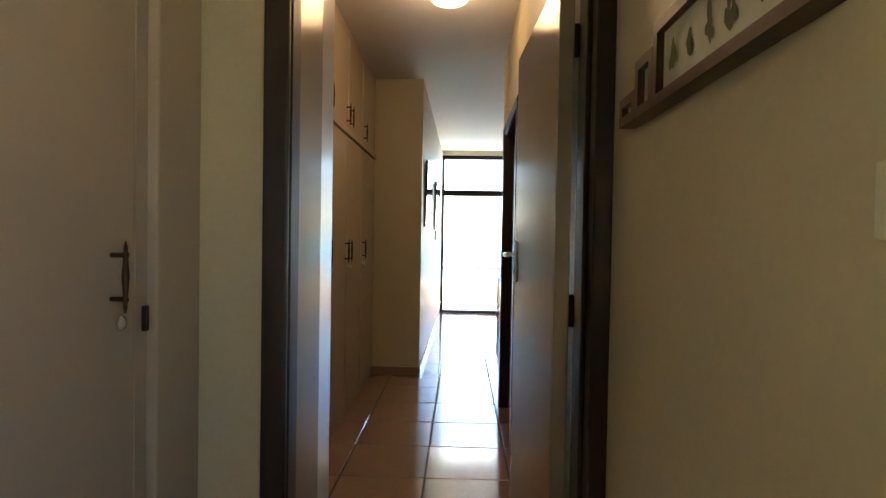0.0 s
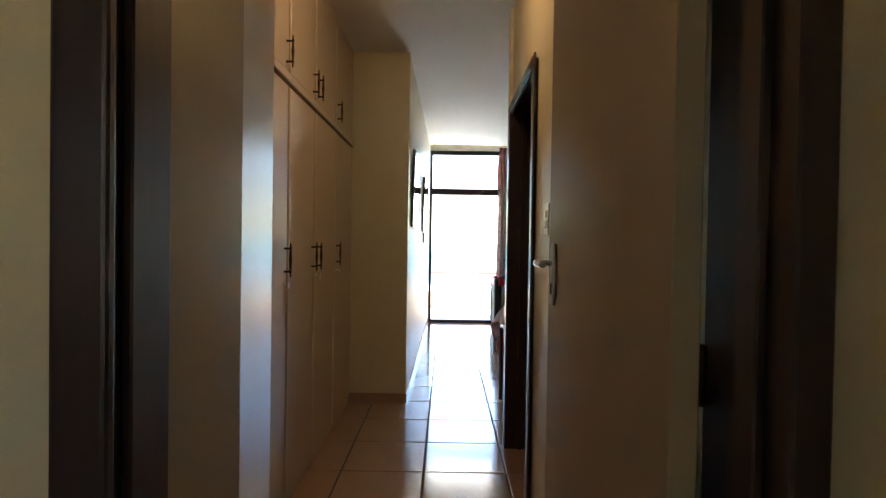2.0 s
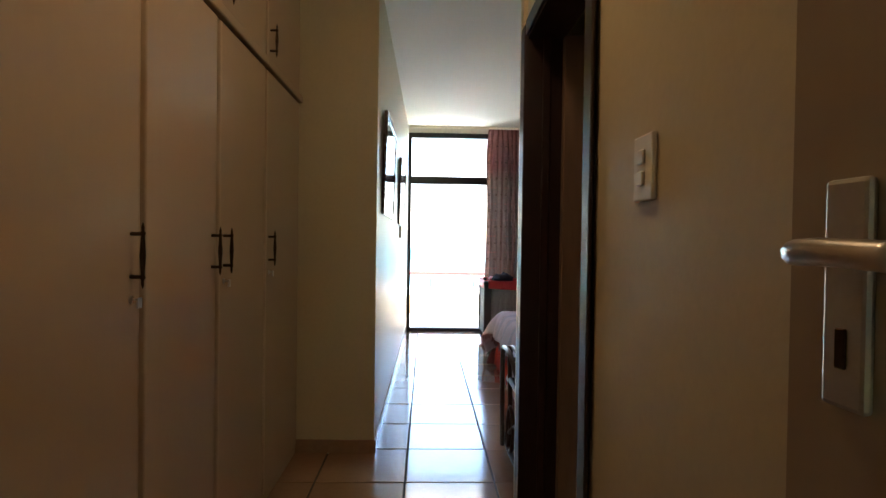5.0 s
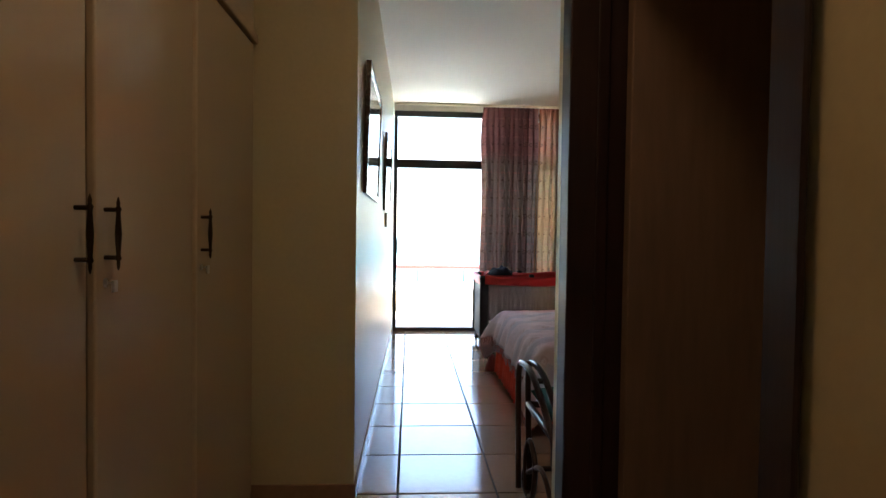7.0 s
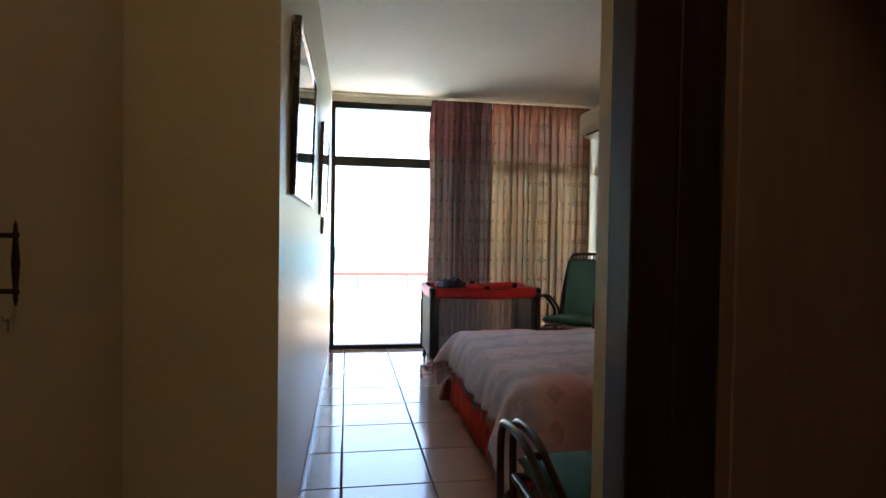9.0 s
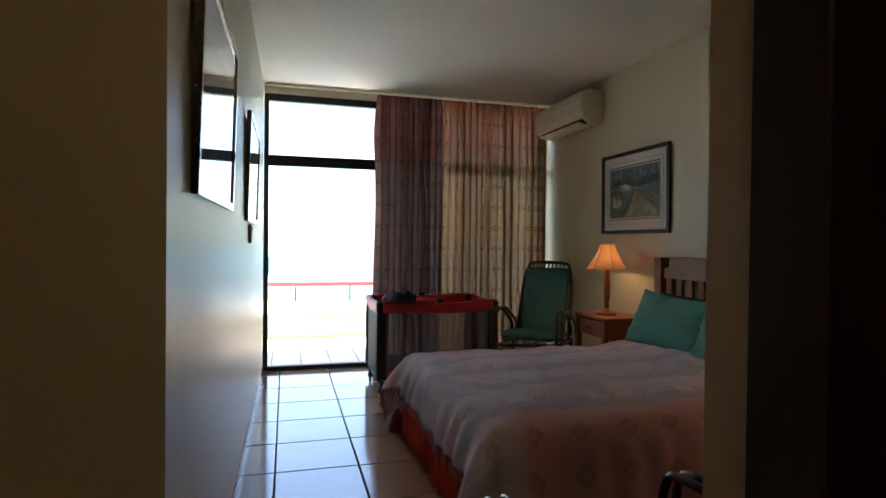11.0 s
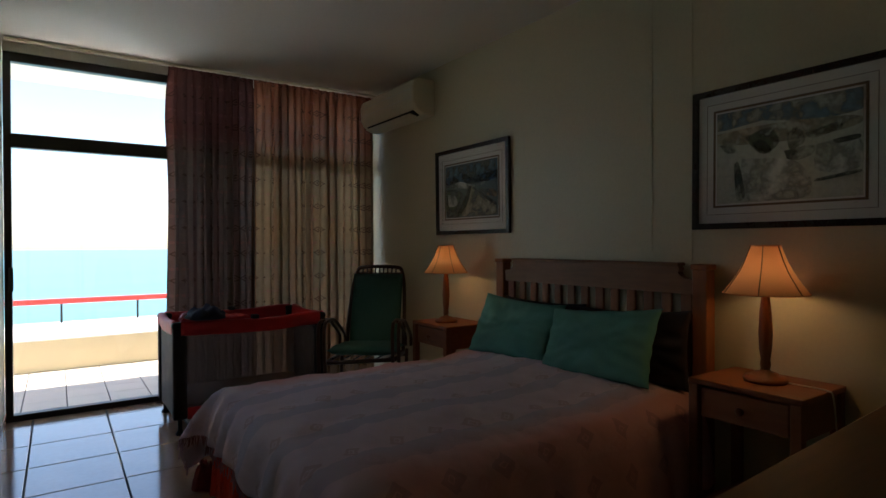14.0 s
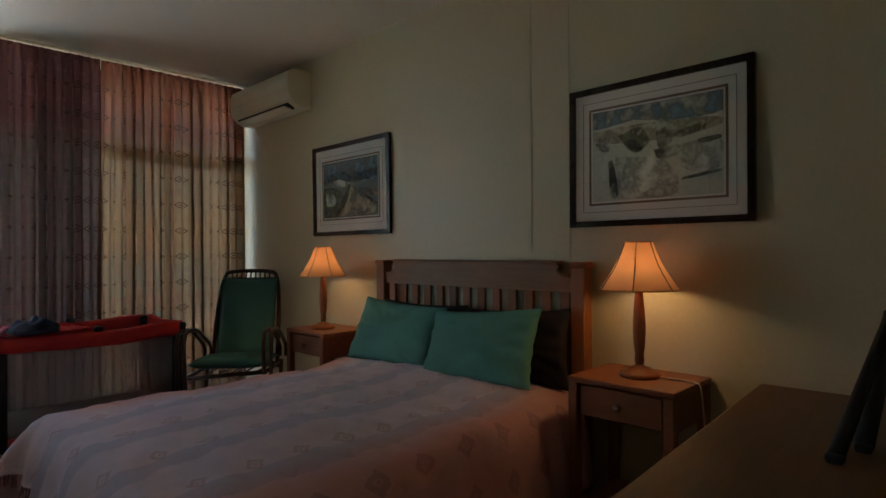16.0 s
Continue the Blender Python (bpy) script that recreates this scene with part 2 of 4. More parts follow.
def curtain_print(n, l, col):
    uv = n.new("ShaderNodeUVMap")
    sep = n.new("ShaderNodeSeparateXYZ")
    l.new(uv.outputs[0], sep.inputs[0])
    u, v = sep.outputs[0], sep.outputs[1]
    nz = n.new("ShaderNodeTexNoise")
    nz.inputs["Scale"].default_value = 14
    l.new(uv.outputs[0], nz.inputs["Vector"])
    base = mix_col(n, l, nz.outputs["Fac"], tuple(c * 0.85 for c in col), tuple(min(1, c * 1.12) for c in col))
    stripe = math_node(n, l, "LESS_THAN", math_node(n, l, "FRACT", math_node(n, l, "DIVIDE", u, 0.31)), 0.2)
    base = mix_col(n, l, math_node(n, l, "MULTIPLY", stripe, 0.5), base, tuple(c * f for c, f in zip(col, (1.05, 0.72, 0.7))))
    # Darker red above the transom: the lesser light up there put into the colour.
    head = n.new("ShaderNodeMapRange")
    head.inputs["From Min"].default_value, head.inputs["From Max"].default_value = 1.95, 2.15
    head.inputs["To Max"].default_value = 0.7
    l.new(v, head.inputs["Value"])
    base = mix_col(n, l, head.outputs[0], base, (col[0] * 1.1, col[1] * 0.5, col[2] * 0.55))
    m1 = motif(n, l, u, v, 0.125, 0.21, 0.024, 0.006)
    base = mix_col(n, l, math_node(n, l, "MULTIPLY", m1, 0.7), base, (0.09, 0.045, 0.03))
    shifted = math_node(n, l, "ADD", v, 0.12)
    m2 = motif(n, l, math_node(n, l, "ADD", u, 0.05), shifted, 0.0625, 0.21, 0.010, 0.004)
    return mix_col(n, l, math_node(n, l, "MULTIPLY", m2, 0.5), base, (0.35, 0.14, 0.12))


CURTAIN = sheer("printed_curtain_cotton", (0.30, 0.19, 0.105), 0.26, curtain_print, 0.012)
# Lined panel: the weaker light through it is also put into a darker colour.
CURTAIN_L = sheer("lined_dimmed_curtain_cotton", (0.195, 0.135, 0.115), 0.15, curtain_print)
SHADE = sheer("peach_lampshade_cloth", (0.66, 0.34, 0.19), 0.25)


def spread_print(n, l, _):
    """Lilac bedspread: stripes across, motif rows, a rosy border down the sides."""
    uv = n.new("ShaderNodeUVMap")
    sep = n.new("ShaderNodeSeparateXYZ")
    l.new(uv.outputs[0], sep.inputs[0])
    nz = n.new("ShaderNodeTexNoise")
    nz.inputs["Scale"].default_value, nz.inputs["Detail"].default_value = 9, 6
    l.new(uv.outputs[0], nz.inputs["Vector"])
    wob = math_node(n, l, "MULTIPLY", math_node(n, l, "SUBTRACT", nz.outputs["Fac"], 0.5), 0.07)
    u, v = math_node(n, l, "ADD", sep.outputs[0], wob), math_node(n, l, "SUBTRACT", sep.outputs[1], wob)
    base = mix_col(n, l, nz.outputs["Fac"], (0.63, 0.53, 0.63), (0.82, 0.72, 0.83))
    s = math_node(n, l, "SINE", math_node(n, l, "MULTIPLY", v, 19.0))
    band = math_node(n, l, "GREATER_THAN", s, 0.55)
    base = mix_col(n, l, math_node(n, l, "MULTIPLY", band, 0.55), base, (0.47, 0.46, 0.60))
    m1 = motif(n, l, u, v, 0.17, 0.3307, 0.030, 0.011)
    base = mix_col(n, l, math_node(n, l, "MULTIPLY", m1, 0.3), base, (0.36, 0.19, 0.20))
    rosy = math_node(n, l, "MULTIPLY", math_node(n, l, "SUBTRACT", math_node(n, l, "ABSOLUTE", v), 0.54), 6.0)
    rosy = math_node(n, l, "MAXIMUM", math_node(n, l, "MINIMUM", rosy, 1.0), 0.0)
    foot = math_node(n, l, "MULTIPLY", math_node(n, l, "SUBTRACT", u, 1.14), 6.0)
    rosy = math_node(n, l, "MULTIPLY", rosy, math_node(n, l, "MAXIMUM", math_node(n, l, "MINIMUM", foot, 1.0), 0.15))
    base = mix_col(n, l, math_node(n, l, "MULTIPLY", rosy, 0.78), base, (0.72, 0.33, 0.29))
    m2 = motif(n, l, math_node(n, l, "ADD", u, 0.07), math_node(n, l, "ADD", v, 0.11), 0.21, 0.19, 0.035, 0.016)
    both = math_node(n, l, "MULTIPLY", m2, rosy)
    return mix_col(n, l, math_node(n, l, "MULTIPLY", both, 0.28), base, (0.20, 0.115, 0.12))


SPREAD = sheer("printed_bedspread_cotton", (0.43, 0.33, 0.37), 0.04, spread_print, 0.0, 0.016)


def net_material():
    m, t, n, l, p = nodes_of("grey_cot_netting")
    p.inputs["Base Color"].default_value = (0.36, 0.33, 0.37, 1)
    p.inputs["Roughness"].default_value = 0.8
    tc, w = n.new("ShaderNodeTexCoord"), n.new("ShaderNodeTexNoise")
    w.inputs["Scale"].default_value = 300
    l.new(tc.outputs["Object"], w.inputs["Vector"])
    rng = n.new("ShaderNodeMapRange")
    rng.inputs["To Min"].default_value, rng.inputs["To Max"].default_value = 0.30, 0.60
    l.new(w.outputs["Fac"], rng.inputs["Value"])
    l.new(rng.outputs[0], p.inputs["Alpha"])
    return m


NET = net_material()

# ---- building helpers ----


def bx(bm, x0, x1, y0, y1, z0, z1, bev=0.0, seg=1):
    r = bmesh.ops.create_cube(bm, size=1)
    vs = r["verts"]
    for v in vs:
        v.co = Vector((x0 + (v.co.x + 0.5) * (x1 - x0), y0 + (v.co.y + 0.5) * (y1 - y0), z0 + (v.co.z + 0.5) * (z1 - z0)))
    if bev:
        es = list({e for v in vs for e in v.link_edges})
        bmesh.ops.bevel(bm, geom=es, offset=bev, segments=seg, affect="EDGES", profile=0.5)
    return bm


def box(*a, **k):
    return bx(bmesh.new(), *a, **k)


def lathe(profile, seg=24, bm=None, at=(0, 0, 0)):
    """A turned solid from (radius, height) pairs round z."""
    bm = bm or bmesh.new()
    rings = []
    for r, z in profile:
        rings.append([bm.verts.new((at[0] + max(r, 1e-4) * math.cos(2 * math.pi * i / seg), at[1] + max(r, 1e-4) * math.sin(2 * math.pi * i / seg), at[2] + z)) for i in range(seg)])
    for a, b in zip(rings, rings[1:]):
        for i in range(seg):
            j = (i + 1) % seg
            bm.faces.new((a[i], a[j], b[j], b[i]))
    for ring in (rings[0], rings[-1]):
        bm.faces.new(ring)
    bmesh.ops.recalc_face_normals(bm, faces=bm.faces)
    return bm


def smooth_path(pts, steps=6):
    p = [Vector(q) for q in pts]
    p = [2 * p[0] - p[1]] + p + [2 * p[-1] - p[-2]]
    out = []
    for i in range(1, len(p) - 2):
        a, b, c, d = p[i - 1], p[i], p[i + 1], p[i + 2]
        for s in range(steps):
            t = s / steps
            out.append(0.5 * (2 * b + (c - a) * t + (2 * a - 5 * b + 4 * c - d) * t * t + (3 * b - a - 3 * c + d) * t ** 3))
    return out + [p[-2]]


def tube(pts, r, seg=8, steps=6, bm=None):
    bm = bm or bmesh.new()
    pts = smooth_path(pts, steps) if steps > 1 else [Vector(q) for q in pts]
    rings, up = [], None
    for i, q in enumerate(pts):
        d = (pts[min(i + 1, len(pts) - 1)] - pts[max(i - 1, 0)]).normalized()
        if up is None:
            up = d.orthogonal().normalized()
        up = (up - d * up.dot(d)).normalized()
        side = d.cross(up)
        rings.append([bm.verts.new(q + r * (math.cos(2 * math.pi * k / seg) * up + math.sin(2 * math.pi * k / seg) * side)) for k in range(seg)])
    for a, b in zip(rings, rings[1:]):
        for k in range(seg):
            j = (k + 1) % seg
            bm.faces.new((a[k], a[j], b[j], b[k]))
    bm.faces.new(rings[0][::-1])
    bm.faces.new(rings[-1])
    return bm


def grid(nu, nv, fn, uvfn=None, bm=None):
    """A sheet: fn(s, t) for s, t in 0..1 gives the place, uvfn the print's coordinates in metres."""
    bm = bm or bmesh.new()
    vs = [[bm.verts.new(fn(i / nu, j / nv)) for j in range(nv + 1)] for i in range(nu + 1)]
    lay = bm.loops.layers.uv.verify() if uvfn else None
    for i in range(nu):
        for j in range(nv):
            quad = ((i, j), (i + 1, j), (i + 1, j + 1), (i, j + 1))
            f = bm.faces.new([vs[a][b] for a, b in quad])
            f.smooth = True
            if uvfn:
                for lp, (a, b) in zip(f.loops, quad):
                    lp[lay].uv = uvfn(a / nu, b / nv)
    return bm


def mesh_of(name, bm, material, smooth=None):
    me = bpy.data.meshes.new(name)
    if smooth is not None:
        for f in bm.faces:
            f.smooth = smooth
    bm.to_mesh(me)
    bm.free()
    me.materials.append(material)
    return me


def part(name, bm, material, parent, label="", smooth=None):
    ob = new(name, mesh_of(name, bm, material, smooth))
    ob.parent = parent
    return tagged(ob, label)


def thing(name, label, category, loc=(0, 0, 0), rz=0.0, group="", kind=""):
    ob = new(name)
    ob.empty_display_size = 0.1
    ob.matrix_world = pose(*loc, 0, 0, rz)
    return tagged(ob, label, category, group, kind)


def structure(name, bm, material, label, category):
    return tagged(new(name, mesh_of(name, bm, material)), label, category, "", "structure")


def thicken(ob, t, offset=0.0):
    md = ob.modifiers.new("thickness", "SOLIDIFY")
    md.thickness, md.offset = t, offset
    return ob

# ---- shell ----
H = 2.70
floor = structure("floor", box(-1.0, 3.15, -1.6, 9.56, -0.12, -0.008), GROUT, "floor of glazed terracotta tiles with dark joints", "floor")
structure("ceiling", box(-1.0, 3.15, -1.6, 9.70, H, H + 0.12), CEIL, "plain off-white painted concrete ceiling", "ceiling")


def boxes(*rows):
    bm = bmesh.new()
    for r in rows:
        bx(bm, *r)
    return bm


DX0, DX1 = -0.008, 0.790  # clear width of the hall door
structure("wall_doorway", boxes((-0.95, -0.052, 1.482, 1.655, -0.02, H), (0.838, 1.0, 1.482, 1.655, -0.02, H), (-0.052, 0.838, 1.482, 1.655, 2.11, H)), WALL, "cream painted wall round the dark door frame", "wall")
structure("wall_corridor_right", boxes((0.79, 0.91, 1.702, 3.39, -0.02, H), (0.79, 0.91, 3.39, 4.335, 2.08, H), (0.772, 0.91, 4.345, 4.408, -0.02, H), (0.79, 0.91, 4.335, 4.345, 2.08, H)), WALL, "cream painted corridor wall beside the dark doorway", "wall")
# Opening at negative y is unseen, added so sky light brightens the hall.
structure("wall_hall_right", boxes((0.838, 1.0, -0.45, 1.482, -0.02, H), (0.838, 1.0, -1.45, -1.25, -0.02, H), (0.838, 1.0, -1.25, -0.45, -0.02, 0.95), (0.838, 1.0, -1.25, -0.45, 2.0, H)), WALL, "cream painted hall wall with small framed pictures", "wall")
structure("wall_hall_left", boxes((-0.95, -0.85, -1.45, 1.482, -0.02, H), (-0.85, -0.22, -1.45, 0.16, -0.02, H)), WALL, "cream painted hall wall beside a built-in cupboard", "wall")
structure("wall_hall_end", box(-0.95, 1.0, -1.55, -1.45, -0.02, H), WALL, "cream painted hall end wall", "wall")
structure("wall_behind_wardrobe", box(-1.0, -0.95, 1.655, 5.2, -0.02, H), WALL, "cream painted wall behind the wardrobes", "wall")


def prism(pts, z0, z1):
    """An upright solid on a plan outline."""
    bm = bmesh.new()
    f = bm.faces.new([bm.verts.new((x, y, z0)) for x, y in pts])
    for v in bmesh.ops.extrude_face_region(bm, geom=[f])["geom"]:
        if isinstance(v, bmesh.types.BMVert):
            v.co.z = z1
    bmesh.ops.recalc_face_normals(bm, faces=bm.faces)
    return bm


NX0, NY0, NX1, NY1 = 0.098, 5.20, 0.128, 9.50  # face of the side wall, running slightly askew
structure("wall_bedroom_left", prism([(-1.0, NY0), (NX0, NY0), (NX1, NY1), (-0.03, NY1), (-0.03, NY0 + 0.18), (-1.0, NY0 + 0.18)], -0.02, H), WALL, "cream painted bedroom wall with a projecting corner", "wall")


def side_wall_x(y):
    return NX0 + (NX1 - NX0) * (y - NY0) / (NY1 - NY0)


structure("wall_bedroom_south", box(0.91, 3.02, 4.345, 4.408, -0.02, H), WALL, "cream painted bedroom wall behind the dresser", "wall")
structure("wall_bedroom_right", box(3.02, 3.15, 2.2, 9.50, -0.02, H), WALL, "cream painted bedroom wall behind the bed", "wall")
structure("wall_bathroom", boxes((0.91, 3.02, 2.2, 2.3, -0.02, H), (2.2, 2.3, 2.3, 4.345, -0.02, H)), WALL, "cream painted wall of the dim side room", "wall")

# skirtings
structure("baseboard_corner", prism([(-0.345, NY0), (-0.345, NY0 - 0.012), (NX0 + 0.010, NY0 - 0.012), (NX1 + 0.010, NY1 - 0.02), (NX1 - 0.005, NY1 - 0.02), (NX0 - 0.005, NY0)], 0, 0.072), SKIRT, "brown tile skirting along the projecting wall", "skirting")
structure("baseboard_corridor", box(0.78, 0.79, 1.71, 3.36, 0, 0.07), SKIRT, "brown tile skirting along the corridor wall", "skirting")

# ---- hall door: dark frame, open leaf ----
door = thing("door_1", "open beige painted door in a dark mahogany frame", "door", (0, 0, 0), 0, "", "structure")
part("door_jamb", box(-0.052, DX0, 1.475, 1.657, 0, 2.11, bev=0.004), DARKWOOD, door, "dark mahogany jamb")
part("architrave", box(-0.045, 0.020, 1.452, 1.474, 0, 2.12, bev=0.006, seg=2), DARKWOOD, door)
part("door_stop", box(DX0, DX0 + 0.014, 1.53, 1.585, 0, 2.04, bev=0.003), DARKWOOD, door)
part("door_jamb", box(DX1, 0.838, 1.475, 1.700, 0, 2.11, bev=0.004), DARKWOOD, door, "dark mahogany jamb")
part("door_stop", box(DX1 - 0.014, DX1, 1.53, 1.585, 0, 2.04, bev=0.003), DARKWOOD, door)
part("door_head", box(DX0, DX1, 1.477, 1.655, 2.04, 2.11), DARKWOOD, door, "dark mahogany head")
# the leaf stands a little past square, hinged on the far edge of the jamb
LEAFP = pose(0.727, 1.665, 0, 0, 0, 2.6)
leaf = part("door_leaf", box(-0.001, 0.044, 0.0, 0.797, 0.012, 2.03, bev=0.003), LEAF, door, "beige gloss painted flush door leaf, wide open")
part("handle_plate", box(-0.010, -0.001, 0.705, 0.747, 1.092, 1.262, bev=0.004, seg=2), ALU, leaf, "dull aluminium back plate")
part("door_lever", tube([(-0.006, 0.726, 1.207), (-0.040, 0.726, 1.207), (-0.054, 0.716, 1.207), (-0.057, 0.685, 1.208), (-0.056, 0.630, 1.206)], 0.0095, 10), STEEL, leaf, "satin steel lever handle", True)
part("keyhole", box(-0.0125, -0.0095, 0.721, 0.731, 1.122, 1.152, bev=0.001), BRASS, leaf, "dark keyhole")
part("latch_plate", box(0.012, 0.032, 0.796, 0.7985, 1.10, 1.26, bev=0.001), STEEL, leaf, "satin steel latch plate")
leaf.matrix_basis = LEAFP
for hz in (0.28, 1.02, 1.80):
    part("hinge", lathe([(0.008, 0), (0.011, 0.004), (0.011, 0.09), (0.008, 0.094)], 12, None, (0.781, 1.693, hz)), BRASS, door, "dark butt hinge", True)

# ---- dim side doorway frame ----
bath = thing("door_2", "dark mahogany door frame of a dim side room", "door frame", (0, 0, 0), 0, "", "structure")
for ya, yb, xa in ((3.365, 3.40, 0.778), (4.262, 4.345, 0.764)):
    part("door_jamb", box(xa, 0.925, ya, yb, 0, 2.085, bev=0.003), DARKWOOD, bath, "dark mahogany jamb")
part("door_head", box(0.778, 0.925, 3.40, 4.262, 2.03, 2.085), DARKWOOD, bath)
part("architrave", box(0.768, 0.7775, 3.335, 3.40, 0, 2.10, bev=0.003), DARKWOOD, bath)
part("architrave", box(0.768, 0.7775, 3.40, 4.262, 2.04, 2.10, bev=0.003), DARKWOOD, bath)
part("door_stop", box(0.84, 0.87, 3.40, 3.413, 0, 2.03, bev=0.002), DARKWOOD, bath)
part("door_stop", box(0.84, 0.87, 4.249, 4.262, 0, 2.03, bev=0.002), DARKWOOD, bath)
leaf2 = part("door_leaf", box(0.915, 1.69, 4.205, 4.245, 0.012, 2.025, bev=0.003), BATHLEAF, bath, "brown stained flush door leaf, open inwards")
part("door_lever", tube([(1.62, 4.205, 1.16), (1.62, 4.16, 1.16), (1.58, 4.15, 1.16), (1.51, 4.15, 1.16)], 0.009, 8), STEEL, leaf2, "satin steel lever handle", True)

# ---- built-in wardrobes ----
XF = -0.333


def bar_handle(parent, x, y, z0, z1):
    """Turned bar on two posts, slender in the middle, with pointed ends."""
    n = z1 - z0
    prof = [(0.001, 0), (0.004, 0.012), (0.0035, 0.02), (0.007, 0.026), (0.0045, 0.034), (0.0075, n * 0.5), (0.0045, n - 0.034), (0.007, n - 0.026), (0.0035, n - 0.02), (0.004, n - 0.012), (0.001, n)]
    bm = lathe(prof, 12, None, (x + 0.03, y, z0))
    for z in (z0 + 0.028, z1 - 0.028):
        tube([(x + 0.001, y, z), (x + 0.012, y, z), (x + 0.03, y, z)], 0.005, 8, 2, bm)
    return part("handle", bm, BRASS, parent, "aged brass bar handle", True)


def wardrobe(y0, y1, doors, label, keyed=()):
    w = thing("built_in_wardrobe", label, "wardrobe", (0, 0, 0), 0, "built-in wardrobes along the corridor")
    part("carcass", boxes((-0.95, XF - 0.038, y0, y0 + 0.018, 0.02, H - 0.004), (-0.95, XF - 0.038, y1 - 0.018, y1, 0.02, H - 0.004), (-0.945, XF - 0.038, y0 + 0.018, y1 - 0.018, 1.965, 1.99), (-0.945, XF - 0.038, y0 + 0.018, y1 - 0.018, 0.02, 0.05)), CUPB, w)
    part("plinth", box(XF - 0.03, XF - 0.012, y0, y1, 0, 0.05), CUPB, w)
    part("rail", box(XF - 0.02, XF + 0.012, y0, y1, 1.968, 2.010, bev=0.004), CUPB, w, "projecting moulded rail")
    part("top_rail", box(XF - 0.02, XF - 0.004, y0, y1, 2.64, H - 0.003), CUPB, w)
    part("stile", box(XF - 0.036, XF - 0.016, y1 - 0.02, y1 + 0.02, 0.05, 1.96), CUPB, w)
    for k, (a, b, side) in enumerate(doors):
        d = part("door", box(XF - 0.022, XF, a + 0.016, b - 0.016, 0.055, 1.958, bev=0.006, seg=3), CUPB, w)
        u = part("upper_door", box(XF - 0.022, XF, a + 0.016, b - 0.016, 2.018, 2.635, bev=0.006, seg=3), CUPB, w)
        hy = b - 0.06 if side > 0 else a + 0.05
        bar_handle(d, XF, hy, 1.085, 1.245)
        bar_handle(u, XF, hy, 2.024, 2.172)
        if k in keyed:
            part("lock", lathe([(0.001, 0), (0.010, 0.001), (0.010, 0.004), (0.006, 0.006), (0.001, 0.007)], 14, None, (0, 0, 0)), STEEL, d, "small round lock").matrix_basis = pose(XF + 0.0005, hy, 1.058, 0, 90, 0)
            part("key", boxes((XF + 0.006, XF + 0.022, hy - 0.002, hy + 0.002, 1.056, 1.060), (XF + 0.020, XF + 0.024, hy - 0.010, hy + 0.010, 1.038, 1.063)), STEEL, d, "small key in the lock")
    return w


wardrobe(2.345, 2.83, [(2.345, 2.83, 1)], "cream gloss painted single wardrobe beside the wall end", (0,))
# boxed-in wall end between the dark frame and the wardrobes, its last board set at a slight angle
structure("wall_nib", box(-0.95, -0.034, 1.659, 2.012, 0, H - 0.003), NIBP, "cream gloss painted wall end beside the dark frame", "wall")
nib = bmesh.new()
low = [nib.verts.new((x, y, 0)) for x, y in ((-0.95, 2.016), (-0.035, 2.016), (-0.066, 2.325), (-0.95, 2.325))]
nib.faces.new(low)
for v in bmesh.ops.extrude_face_region(nib, geom=nib.faces[:])["geom"]:
    if isinstance(v, bmesh.types.BMVert):
        v.co.z = H - 0.003
bmesh.ops.recalc_face_normals(nib, faces=nib.faces)
structure("wall_nib_board", nib, NIBB, "angled cream gloss board closing the wall end", "wall")
wardrobe(2.83, 3.43, [(2.83, 3.43, 1)], "cream gloss painted single wardrobe with a key", (0,))
wardrobe(3.43, 4.515, [(3.43, 3.945, 1), (3.945, 4.515, -1)], "cream gloss painted double wardrobe with paired handles", (1,))
wardrobe(4.515, 5.195, [(4.515, 5.18, -1)], "cream gloss painted single wardrobe against the wall corner", (0,))

# ---- hall cupboard ----
hc = thing("hall_cupboard", "cream painted built-in hall cupboard with a dark handle", "cupboard")
part("body", boxes((-0.84, -0.245, 0.17, 0.19, 0, H - 0.004), (-0.84, -0.245, 1.21, 1.23, 0, H - 0.004), (-0.84, -0.82, 0.19, 1.21, 0, H - 0.004)), CUPB, hc)
hd = part("door", box(-0.245, -0.222, 0.195, 1.200, 0.06, 2.45, bev=0.005, seg=2), CUPB, hc)
part("edge_strip", box(-0.246, -0.229, 1.212, 1.262, 0.02, 2.6, bev=0.003), CUPB, hc)
part("post", box(-0.27, -0.212, 1.270, 1.478, 0, H - 0.003, bev=0.006, seg=2), CUPB, hc, "cream painted cupboard side post")
bar_handle(hd, -0.222, 1.118, 1.115, 1.257)
part("lock", lathe([(0.001, 0), (0.013, 0.001), (0.013, 0.006), (0.007, 0.009), (0.001, 0.010)], 18), STEEL, hd, "round steel lock", True).matrix_basis = pose(-0.2215, 1.150, 1.092, 0, 90, 0)
part("catch", box(-0.229, -0.219, 1.236, 1.252, 1.06, 1.115, bev=0.002), BRASS, hc, "dark metal catch plate")

# ---- hall pictures ----


OLIVE_PAINT = paint("olive_paint", (0.13, 0.12, 0.05))


